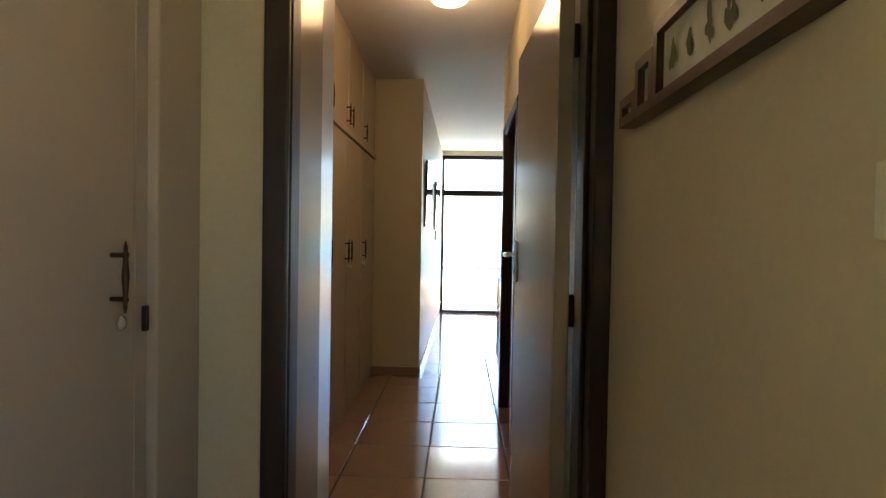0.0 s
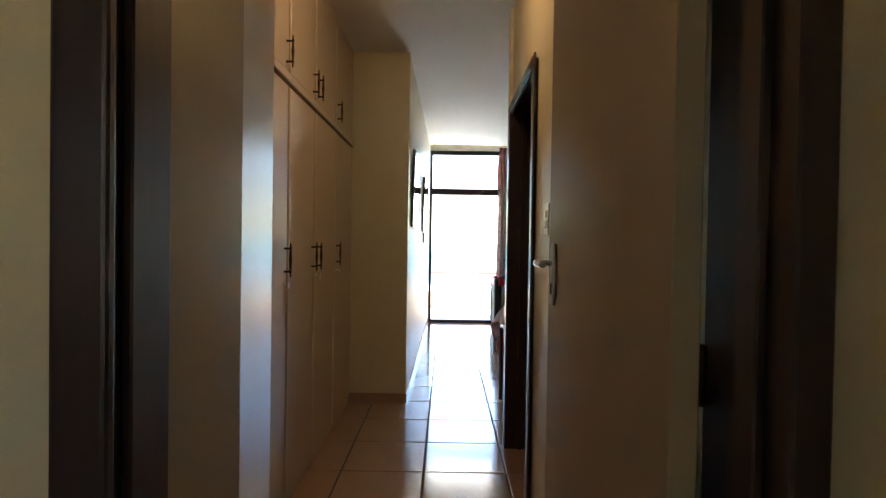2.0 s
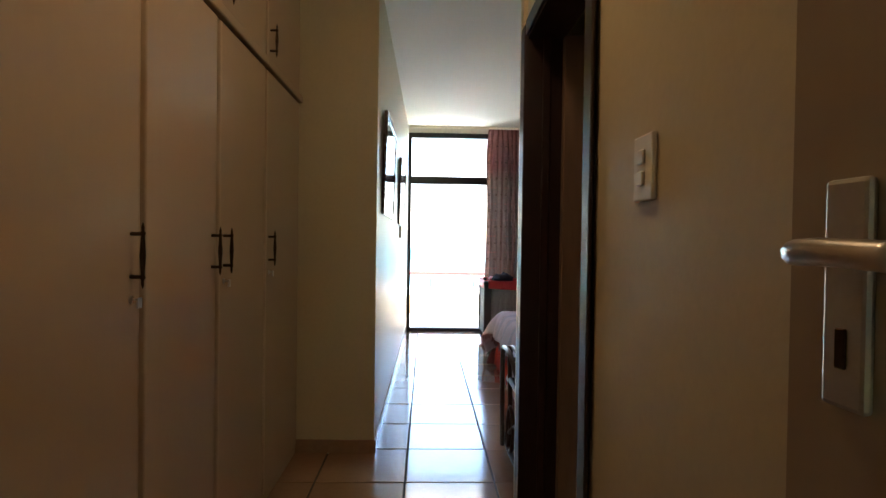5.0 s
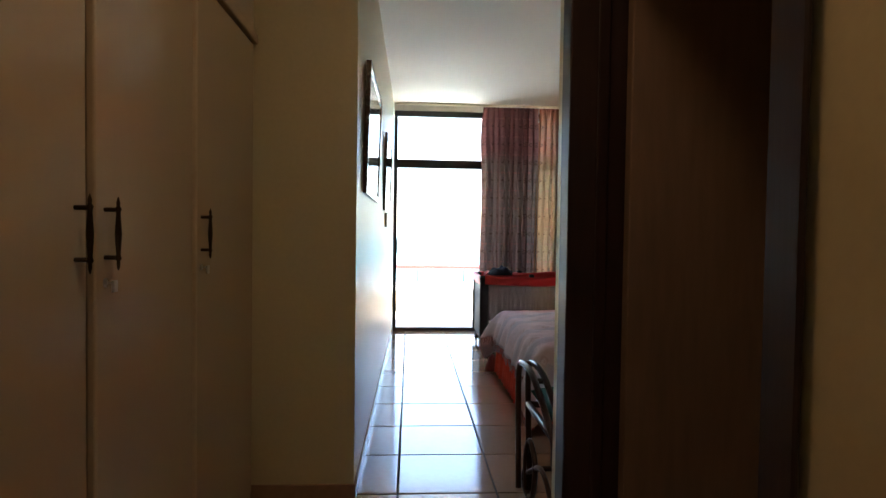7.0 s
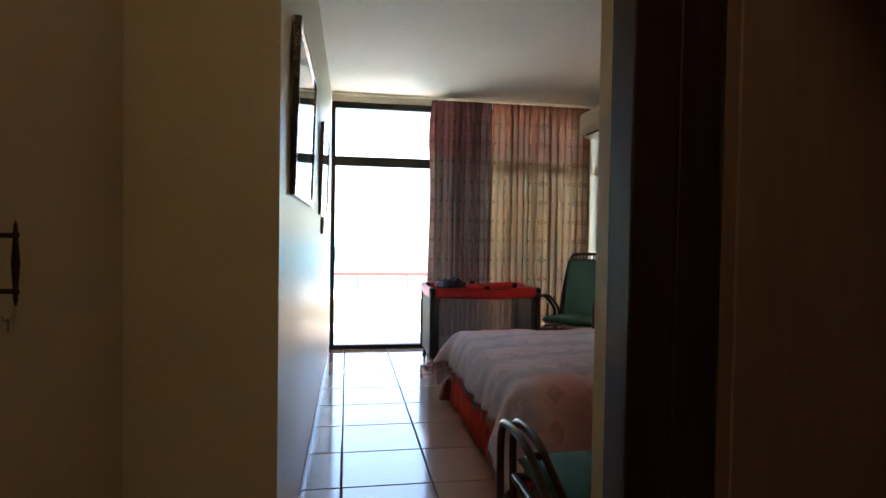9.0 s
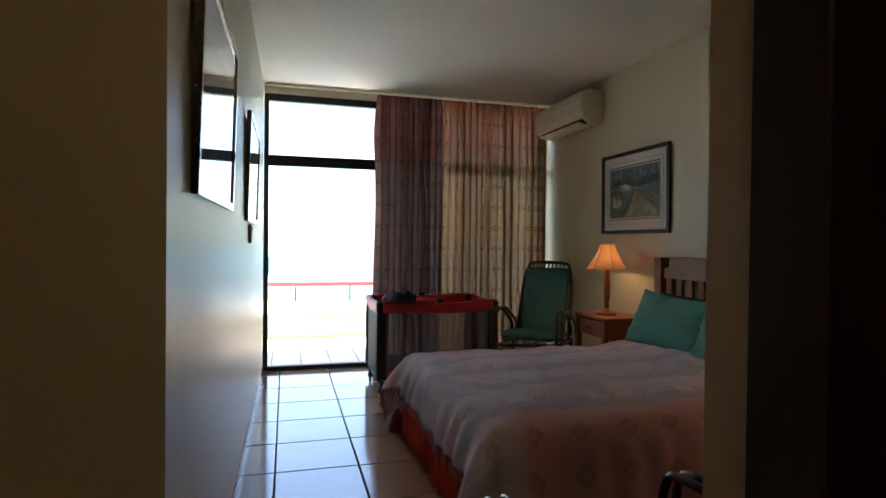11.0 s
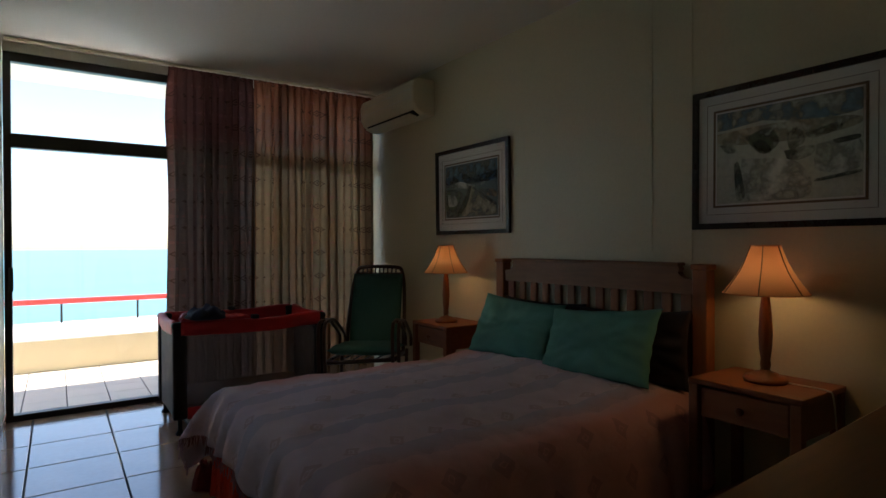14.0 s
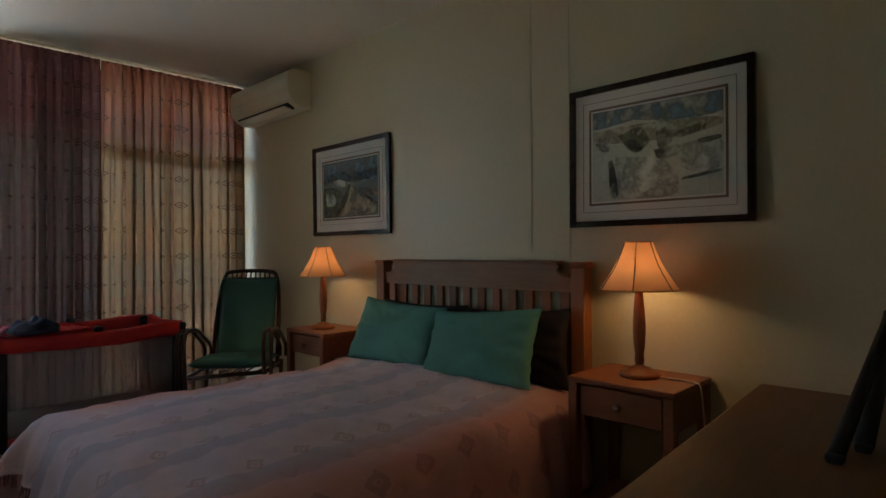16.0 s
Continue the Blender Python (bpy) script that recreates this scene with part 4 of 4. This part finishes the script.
art_b = (paint("pale_sage_wash", (0.52, 0.53, 0.45)), [
    (P_SKY, [(-1, 1), (1, 1), (1, 0.6), (0.3, 0.55), (-0.3, 0.7), (-1, 0.62)]),
    (P_SAND, [(-1, 0.55), (-0.2, 0.6), (0.9, 0.5), (0.9, 0.3), (0.1, 0.2), (-0.9, 0.3)]),
    (P_OLIVE, [(-0.55, 0.4), (-0.2, 0.52), (-0.05, 0.2), (-0.25, 0.0), (-0.4, 0.1)]),
    (P_DARK, [(-0.45, 0.25), (-0.3, 0.3), (-0.15, 0.05), (-0.3, 0.0)]),
    (P_OLIVE, [(0.05, 0.35), (0.2, 0.45), (0.3, 0.15), (0.1, 0.02)]),
    (P_OLIVE, [(0.3, 0.3), (0.7, 0.42), (0.75, 0.3), (0.4, 0.18)]),
    (P_DARK, [(0.02, 0.0), (0.4, 0.05), (0.38, -0.15), (0.1, -0.22)]),
    (P_DARK, [(-0.95, 0.3), (-0.75, 0.28), (-0.7, 0.1), (-0.85, 0.12)]),
    (P_WHITE, [(-0.6, -0.05), (0.2, -0.25), (0.35, -0.95), (-0.55, -0.95)]),
    (P_DARK, [(-0.72, -0.15), (-0.64, -0.15), (-0.55, -0.85), (-0.68, -0.9)]),
    (P_WHITE, [(0.45, 0.05), (0.95, 0.1), (0.95, -0.5), (0.45, -0.45)]),
    (P_DARK, [(0.45, -0.62), (0.95, -0.52), (0.95, -0.58), (0.45, -0.68)]),
    (P_DARK, [(0.65, 0.1), (0.95, 0.14), (0.95, 0.05), (0.7, 0.02)])])
framed("framed_print", "dark framed landscape print over the far lamp", "landscape prints on the bed wall", pose(3.019, 7.858, 1.664, 0, -0.6, 0), 0.90, 0.665, 0.03, 0.10, art_a)
framed("framed_print", "dark framed pale landscape print over the near lamp", "landscape prints on the bed wall", pose(3.019, 5.642, 1.648, 0, 0.6, 0), 0.82, 0.655, 0.028, 0.09, art_b)
art_c = (paint("soft_blue_grey_print", (0.36, 0.40, 0.44)), [(P_SKY, [(-1, 0.4), (0.2, 0.6), (1, 0.3), (1, -0.1), (-0.2, 0.0), (-1, -0.2)]), (P_SAND, [(-1, -0.5), (0, -0.35), (1, -0.6), (1, -1), (-1, -1)])])
framed("framed_print", "dark framed glazed print reflecting the window", "glazed prints on the side wall", pose(side_wall_x(5.95) + 0.003, 5.95, 1.688, 0, -1.5, 179.5), 0.92, 0.64, 0.028, 0.0, art_c)
framed("framed_print", "dark framed glazed print nearer the window", "glazed prints on the side wall", pose(side_wall_x(7.72) + 0.003, 7.72, 1.667, 0, -1.5, 179.5), 0.92, 0.62, 0.028, 0.0, art_c)
th = thing("wall_controller", "small white remote holder under a picture", "wall controller", (side_wall_x(7.6), 7.60, 1.287))
part("case", box(0, 0.022, -0.024, 0.024, -0.06, 0.06, bev=0.008, seg=3), PLASTIC, th)
part("screen", box(0.022, 0.0235, -0.015, 0.015, 0.01, 0.045), CRIBBLACK, th, "dark screen")

# ---- air conditioner ----
ac = thing("air_conditioner", "cream wall-mounted split air conditioner", "air conditioner", (3.02, 8.835, 2.315))
bm = bmesh.new()
prof = [(0, 0), (-0.10, 0.0), (-0.175, 0.045), (-0.205, 0.10), (-0.21, 0.22), (-0.19, 0.27), (-0.14, 0.29), (0, 0.29)]
ends = [[bm.verts.new((x, y, z)) for x, z in prof] for y in (-0.475, 0.475)]
bm.faces.new(ends[0])
bm.faces.new(ends[1][::-1])
for i in range(len(prof)):
    j = (i + 1) % len(prof)
    bm.faces.new((ends[0][i], ends[1][i], ends[1][j], ends[0][j]))
bmesh.ops.recalc_face_normals(bm, faces=bm.faces)
bmesh.ops.bevel(bm, geom=list(bm.edges), offset=0.006, segments=2, affect="EDGES")
part("casing", bm, PLASTIC, ac)
part("louvre", box(-0.168, -0.10, -0.41, 0.41, -0.006, 0.006, bev=0.002), CRIBBLACK, ac, "dark air outlet").matrix_basis = pose(-0.024, 0, -0.050, 0, 31, 0)
part("vane", box(-0.07, 0.0, -0.40, 0.40, -0.004, 0.004, bev=0.002), PLASTIC, ac, "pale air vane").matrix_basis = pose(-0.125, 0, -0.006, 0, 12, 0)
for z in (0.13, 0.20):
    part("grille_line", box(-0.213, -0.209, -0.455, 0.455, z, z + 0.004), CEIL, ac)
# vertical cable ducts
for y, za, zb in ((6.30, 1.21, 2.60), (6.075, 1.17, H - 0.01)):
    d = thing("cable_duct", "thin cream cable duct on the wall", "cable duct", (3.02, y, za), 0, "cable ducts over the headboard")
    part("cover", box(-0.004, 0, -0.009, 0.009, 0, zb - za, bev=0.0015), WALL, d)

# ---- curtains ----


def curtain(x0, x1, folds, amp, material, label, seed, swell=0.0):
    c = thing("curtain", label, "curtain", (0, 9.36, 0), 0, "curtains on the window rail")
    w = x1 - x0

    def at(s, t):
        z = 0.03 + t * 2.635
        ph = s * folds * 6.283 + 0.9 * math.sin(s * 9 + seed) + 0.35 * math.sin(t * 4 + s * 20 + seed)
        a = amp * (0.75 + 0.35 * math.sin(s * 17 + seed)) * (1 - 0.55 * max(0, (t - 0.93) / 0.07))
        y = a * math.sin(ph) + 0.3 * a * math.sin(2.3 * ph + seed)
        if t > 0.955:
            y = y * 0.5 + 0.006 * math.sin(s * folds * 19)
        edge = max(0, 1 - s * 6)
        dx = 0.02 * math.sin(t * 3 + seed) * edge - swell * edge * min(1, (1 - t) / 0.16) * (0.75 + 0.25 * math.sin(t * 7)) + w / folds * 0.17 * math.sin(2 * ph)
        return Vector((x0 + s * w + dx, y, z))
    cloth = part("cloth", grid(int(folds * 22), 40, at, lambda s, t: (s * w * 1.9, t * 2.635)), material, c, "printed cotton with geometric motifs", True)
    for k in range(int(folds * 1.2)):
        x = x0 + (k + 0.5) * w / int(folds * 1.2)
        part("hook", tube([(x, 0.012, 2.645), (x, 0.02, 2.66), (x, 0.016, 2.676)], 0.0022, 5, 3), STEEL, c)
    return c


curtain(1.185, 1.835, 11, 0.054, CURTAIN_L, "gathered grey-brown printed curtain beside the sliding door, toned for weak backlight", 1.0, 0.055)
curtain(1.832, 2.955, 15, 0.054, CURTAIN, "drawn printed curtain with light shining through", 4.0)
rl = thing("curtain_rail", "white ceiling curtain rail over the window", "curtain rail", (0, 9.37, 2.668))
part("track", box(0.15, 3.0, -0.012, 0.012, 0.004, 0.026, bev=0.003), PLASTIC, rl)

# ---- travel cot ----
cot = thing("travel_cot", "folding travel cot with red rim and black posts", "travel cot", (1.590, 8.845, 0))
CW, CD = 0.52, 0.34
for sx in (-1, 1):
    for sy in (-1, 1):
        a, b = sx * (CW - 0.035), sy * (CD - 0.03)
        leg = part("leg", box(a - 0.045, a + 0.045, b - 0.03, b + 0.03, 0.10, 0.72, bev=0.015, seg=2), CRIBBLACK, cot, "black padded corner post")
        part("foot", lathe([(0.026, 0), (0.026, 0.012), (0.013, 0.03), (0.013, 0.11)], 14, None, (a, b, 0)), CRIBBLACK, leg, "black plastic foot", True)
        part("corner_cap", box(a - 0.05, a + 0.05, b - 0.036, b + 0.036, 0.70, 0.745, bev=0.02, seg=3), CRIBBLACK, leg, "black plastic corner cap", True)


def padded(x0, x1, y0, y1, seed=0.0):
    """A soft padded rail: rounded section along its length, sagging and puckered."""
    along_x = x1 - x0 > y1 - y0
    a0, a1 = (x0, x1) if along_x else (y0, y1)
    mid, half = ((y0 + y1) / 2, (y1 - y0) / 2) if along_x else ((x0 + x1) / 2, (x1 - x0) / 2)

    def at(s, t):
        ang = 2 * math.pi * t
        c, d = math.cos(ang), math.sin(ang)
        side = math.copysign(abs(c) ** 0.6, c) * half
        up = math.copysign(abs(d) ** 0.6, d) * 0.048
        puck = 0.007 * noise.noise(Vector((s * 9, 3 * c, 3 * d + seed)))
        drop = -0.016 * math.sin(math.pi * s) + 0.010 * noise.noise(Vector((s * 4, seed, 2.0)))
        along = a0 + s * (a1 - a0)
        across, z = mid + side * (1 + 4 * puck), 0.707 + up * (1 + 5 * puck) + drop
        return Vector((along, across, z)) if along_x else Vector((across, along, z))
    bm = grid(36, 14, at)
    bmesh.ops.remove_doubles(bm, verts=bm.verts, dist=0.0005)
    bmesh.ops.holes_fill(bm, edges=[e for e in bm.edges if e.is_boundary])
    bmesh.ops.recalc_face_normals(bm, faces=bm.faces)
    return bm


for sy in (-1, 1):
    part("rim", padded(-CW + 0.04, CW - 0.04, sy * (CD - 0.012) - 0.025, sy * (CD - 0.012) + 0.025), CRIBRED, cot, "padded red rim", True)
    part("latch", box(-0.02, 0.03, sy * (CD - 0.012) - 0.029, sy * (CD - 0.012) + 0.029, 0.735, 0.765, bev=0.008, seg=2), CRIBBLACK, cot, "black rim latch")
    part("net_side", grid(10, 4, lambda s, t, sy=sy: Vector((-CW + 0.08 + s * (2 * CW - 0.16), sy * (CD - 0.01) + 0.006 * math.sin(s * 3.14) * sy, 0.17 + t * 0.49))), NET, cot, "grey netting side", True)
    part("lower_band", box(-CW + 0.08, CW - 0.08, sy * (CD - 0.012) - 0.008, sy * (CD - 0.012) + 0.008, 0.10, 0.175, bev=0.004), CRIBRED, cot, "red lower band")
for sx in (-1, 1):
    part("rim", padded(sx * (CW - 0.012) - 0.025, sx * (CW - 0.012) + 0.025, -CD + 0.04, CD - 0.04), CRIBRED, cot, "padded red rim", True)
    part("end_panel", box(sx * (CW - 0.012) - 0.006, sx * (CW - 0.012) + 0.006, -CD + 0.05, CD - 0.05, 0.10, 0.66, bev=0.003), CRIBBLACK, cot, "black fabric end panel")
part("floor_mat", box(-CW + 0.04, CW - 0.04, -CD + 0.035, CD - 0.035, 0.15, 0.19, bev=0.01, seg=2), CRIBBLACK, cot, "black quilted mat")


def rumpled(name, label, category, loc, rx, ry, h, material, seed):
    o = thing(name, label, category, loc)
    bm = bmesh.new()
    for top in (1, 0):
        def at(s, t, top=top):
            a, b = 2 * s - 1, 2 * t - 1
            r = max(abs(a), abs(b))
            n = math.hypot(a, b) or 1
            k = r / n * (1 + 0.22 * noise.noise(Vector((a / n * 1.3 + seed, b / n * 1.3, 0))))
            f = max(0, 1 - r ** 2.5) ** 0.6
            z = (h * f * (0.65 + 0.55 * noise.noise(Vector((a * 2.3, b * 2.3, seed)))) + 0.012 * f * noise.noise(Vector((a * 7, b * 7, seed)))) if top else 0
            return Vector((a * k * rx, b * k * ry, z))
        grid(20, 20, at, None, bm)
    bmesh.ops.remove_doubles(bm, verts=bm.verts, dist=0.0004)
    bmesh.ops.recalc_face_normals(bm, faces=bm.faces)
    part("cloth", bm, material, o, smooth=True)
    return o


rumpled("folded_garment", "crumpled navy garment lying on the cot rim", "clothing", (1.29, 8.62, 0.755), 0.14, 0.17, 0.105, NAVY, 3.1)
rumpled("folded_garment", "small red cloth lying on the cot rim", "clothing", (1.43, 8.59, 0.755), 0.12, 0.10, 0.030, CRIBRED, 7.7)
st = thing("toy_bar", "pink plastic toy bar lying across the cot", "toy", (1.115, 8.60, 0.757))
part("bar", tube([(-0.01, -0.10, 0.012), (0.03, 0.0, 0.030), (0.07, 0.14, 0.012)], 0.012, 10), PINK, st, smooth=True)
rumpled("dropped_cloth", "dark red cloth bunched on the floor by the bed", "cloth", (1.08, 7.60, 0.0), 0.075, 0.10, 0.16, mat("dark_red_cloth", (0.22, 0.03, 0.03), 0.9, var=0.3, scale=12, grain=160, bump=0.4), 5.2)

# ---- cane chairs ----


def arm_pair(parent, sy, x_front, x_back, z, low):
    for k, off in ((0, 0.0), (1, 0.045)):
        y = sy * (0.30 - off)
        part("arm", tube([(x_front + 0.03 + 0.03 * k, y, low), (x_front - 0.005, y, z - 0.16), (x_front + 0.01, y, z - 0.03), (x_front + 0.07, y, z), (x_front + 0.22, y, z - 0.005), (x_front + 0.36, y, z - 0.06), (x_back - 0.02, y, z - 0.17), (x_back, y, z - 0.26)], 0.0135, 10), RATTAN, parent, "bent cane arm", True)
    part("arm_tie", tube([(x_front + 0.08, sy * 0.30, z), (x_front + 0.08, sy * 0.255, z)], 0.012, 8, 1), RATTAN, parent)
    part("arm_tie", tube([(x_front + 0.28, sy * 0.30, z - 0.025), (x_front + 0.28, sy * 0.255, z - 0.025)], 0.012, 8, 1), RATTAN, parent)


def side_loop(parent, sy):
    part("rocker", tube([(-0.28, sy * 0.27, 0.10), (-0.30, sy * 0.27, 0.045), (-0.20, sy * 0.27, 0.018), (0.02, sy * 0.27, 0.013), (0.26, sy * 0.27, 0.02), (0.40, sy * 0.27, 0.06)], 0.014, 10), RATTAN, parent, "bent cane runner", True)
    part("side_loop", tube([(-0.24, sy * 0.27, 0.03), (-0.27, sy * 0.27, 0.16), (-0.20, sy * 0.27, 0.27), (-0.10, sy * 0.27, 0.20), (-0.13, sy * 0.27, 0.06), (-0.2, sy * 0.27, 0.02)], 0.012, 8), RATTAN, parent, "bent cane loop", True)
    part("back_leg", tube([(0.22, sy * 0.27, 0.02), (0.20, sy * 0.27, 0.2), (0.24, sy * 0.27, 0.40)], 0.014, 8), RATTAN, parent, smooth=True)
    part("brace", tube([(-0.22, sy * 0.27, 0.12), (0.0, sy * 0.27, 0.22), (0.2, sy * 0.27, 0.12)], 0.011, 8), RATTAN, parent, smooth=True)


def cushion(parent, m, w, d, t, material, label):
    bm = bmesh.new()
    for sg in (1, -1):
        def at(s, q, sg=sg):
            a, b = 2 * s - 1, 2 * q - 1
            f = max(0.0, (1 - abs(a) ** 5) * (1 - abs(b) ** 5)) ** 0.4
            return Vector((a * d / 2, b * w / 2, sg * t / 2 * f + 0.004 * f * noise.noise(Vector((a * 3, b * 3, sg + w)))))
        grid(16, 14, at, None, bm)
    bmesh.ops.remove_doubles(bm, verts=bm.verts, dist=0.0005)
    bmesh.ops.recalc_face_normals(bm, faces=bm.faces)
    part("cushion", bm, material, parent, label, True).matrix_basis = m


def cane_chair(loc, rz, label, hz, hx, arm):
    c = thing("cane_armchair", label, "armchair", loc, rz, "dark cane armchairs with green cushions")
    part("seat_frame", tube([(-0.27, -0.26, 0.41), (-0.27, 0.26, 0.375), (0.24, 0.25, 0.37), (0.24, -0.25, 0.37), (-0.27, -0.26, 0.41)], 0.015, 8, 1), RATTAN, c, smooth=True)
    for k in range(6):
        y = -0.2 + 0.08 * k
        part("seat_slat", tube([(-0.27, y, 0.41), (0.24, y, 0.37)], 0.007, 6, 1), RATTAN, c)
    for sy in (-1, 1):
        arm_pair(c, sy, -0.30, 0.27, arm, 0.03)
        side_loop(c, sy)
    part("stretcher", tube([(-0.25, -0.27, 0.12), (-0.25, 0.27, 0.12)], 0.012, 8, 1), RATTAN, c)
    part("stretcher", tube([(0.21, -0.27, 0.14), (0.21, 0.27, 0.14)], 0.012, 8, 1), RATTAN, c)
    cushion(c, pose(-0.02, 0, 0.45, 0, 4, 0), 0.50, 0.52, 0.08, GREENC, "dark teal seat cushion")
    part("back_frame", tube([(0.23, -0.24, 0.34), (0.23 + (hx - 0.23) * 0.6, -0.23, 0.34 + (hz - 0.34) * 0.6), (hx - 0.01, -0.20, hz - 0.05), (hx, -0.13, hz), (hx, 0.13, hz), (hx - 0.01, 0.20, hz - 0.05), (0.23 + (hx - 0.23) * 0.6, 0.23, 0.34 + (hz - 0.34) * 0.6), (0.23, 0.24, 0.34)], 0.016, 10), RATTAN, c, "bent cane back hoop", True)
    ln = math.hypot(hx - 0.23, hz - 0.36)
    tilt = math.degrees(math.atan2(hx - 0.23, hz - 0.36))
    part("back_rail", tube([(hx - 0.018, -0.20, hz - 0.055), (hx - 0.018, 0.20, hz - 0.055)], 0.010, 8, 1), RATTAN, c)
    for k in range(9):
        y = -0.144 + 0.036 * k
        part("spindle", tube([(hx - 0.018, y, hz - 0.055), (hx - 0.002, y, hz)], 0.006, 6, 1), RATTAN, c)
    mid = ((0.23 + hx) / 2 - 0.035, 0, (0.36 + hz) / 2 - 0.02)
    cushion(c, pose(*mid, 0, tilt + 90, 0), 0.42, ln * 0.90, 0.07, GREENC, "dark teal back cushion")
    return c


cane_chair((2.45, 8.46, 0), 50, "high-backed dark cane rocker by the curtain", 1.06, 0.46, 0.68)
cane_chair((1.146, 4.976, 0), -88, "high-backed dark cane rocker facing the bed", 1.04, 0.46, 0.605)

# ---- dresser ----
ds = thing("dresser", "long brown wooden dresser against the wall", "dresser", (2.215, 4.760, 0), 3.0)
part("top", box(-0.65, 0.65, -0.315, 0.385, 0.702, 0.73, bev=0.006, seg=2), DRESS, ds)
part("carcass", boxes((-0.62, -0.60, -0.31, 0.345, 0.06, 0.702), (0.60, 0.62, -0.31, 0.345, 0.06, 0.702), (-0.60, 0.60, -0.31, -0.29, 0.06, 0.702), (-0.60, 0.60, -0.29, 0.345, 0.06, 0.08), (-0.01, 0.01, -0.29, 0.345, 0.08, 0.702)), DRESS, ds)
part("plinth", box(-0.60, 0.60, -0.29, 0.31, 0, 0.06), DRESS, ds)
for k in range(3):
    for sx in (-1, 1):
        d = part("drawer", box(sx * 0.305 - 0.285, sx * 0.305 + 0.285, 0.345, 0.365, 0.10 + 0.200 * k, 0.288 + 0.200 * k, bev=0.004), DRESS, ds)
        part("knob", lathe([(0.006, 0), (0.006, 0.010), (0.014, 0.016), (0.014, 0.022), (0.006, 0.028)], 14), BRASS, d, "dark knob", True).matrix_basis = pose(sx * 0.305, 0.365, 0.197 + 0.200 * k, -90, 0, 0)

# dark splayed stand on the dresser
es = thing("splayed_stand", "black splayed stand resting on the brown dresser", "stand", (2.125, 4.815, 0.73))
for a, b, r in (((0.0, 0.018, 0.012), (0.36, -0.05, 0.31), 0.017), ((0.125, -0.017, 0.012), (0.36, -0.05, 0.31), 0.021), ((0.40, -0.15, 0.012), (0.36, -0.05, 0.31), 0.017)):
    g = part("leg", tube([a, (0.6 * a[0] + 0.4 * b[0], 0.6 * a[1] + 0.4 * b[1], 0.6 * a[2] + 0.4 * b[2]), b], r, 10, 2), CRIBBLACK, es, smooth=True)
    part("foot", box(a[0] - 0.022, a[0] + 0.022, a[1] - 0.018, a[1] + 0.018, 0.0, 0.022, bev=0.006, seg=2), CRIBBLACK, g, "black rubber foot")

# ---- balcony and sea ----
bal = structure("balcony_floor", box(-3.0, 6.0, 9.57, 11.48, -0.20, -0.035), GROUT, "balcony floor of sandy tiles", "balcony floor")
structure("balcony_planter", boxes((-3.0, 6.0, 11.48, 11.60, -0.2, 0.29), (-3.0, 6.0, 12.85, 12.97, -0.9, 0.29), (-3.0, 6.0, 11.60, 12.85, -0.2, 0.26)), PARAPET, "cream plastered balcony parapet with a wide top", "parapet")
structure("balcony_coping", box(-3.0, 6.0, 11.475, 12.975, 0.29, 0.305), PARATOP, "balcony parapet top, sun glare put into its white colour", "coping")
structure("balcony_soffit", box(-3.0, 6.0, 9.70, 10.97, 2.78, 2.95), CEIL, "white balcony slab overhead", "balcony slab")
br = thing("balcony_rail", "red painted metal rail along the balcony parapet", "railing", (0, 12.87, 0.305))
part("top_bar", box(-3.0, 6.0, -0.03, 0.03, 0.235, 0.30, bev=0.012, seg=2), REDRAIL, br, "red painted top bar")
for k in range(10):
    part("post", box(-2.84 + 0.83 * k - 0.012, -2.84 + 0.83 * k + 0.012, -0.012, 0.012, 0, 0.235, bev=0.003), BRONZE, br, "dark slender post")
structure("water", box(-4500, 4500, 40, 4950, -31, -30), SEA, "bright turquoise sea reaching the horizon", "sea")
structure("ground", box(-4500, 4500, -600, 40, -30.5, -29.9), PARAPET, "pale sandy shore below the building", "ground")

# ---- floor tiles last ----
whole = tile_mesh(P, P, TILE, "tile")
short = tile_mesh(P, 0.20, TILE, "tile_cut")
for j in range(-10, 15):
    y = 3.0 + P * j
    for i in range(-2, 7):
        x = 0.29 + P * i
        if y < 4.2 and x > 1.6 or y < -0.2 and x > 0.8:
            continue
        if y > 5.4 and x < -0.3:
            continue
        ob = new("tile", short if j == 14 else whole)
        ob.parent = floor
        ob.location = (x, y, 0)
bt = tile_mesh(0.30, 0.30, BALTILE, "balcony_tile")
for j in range(7):
    for i in range(20):
        ob = new("tile", bt)
        ob.parent = bal
        ob.location = (-2.2 + 0.3 * i, 9.572 + 0.3 * j, -0.025)
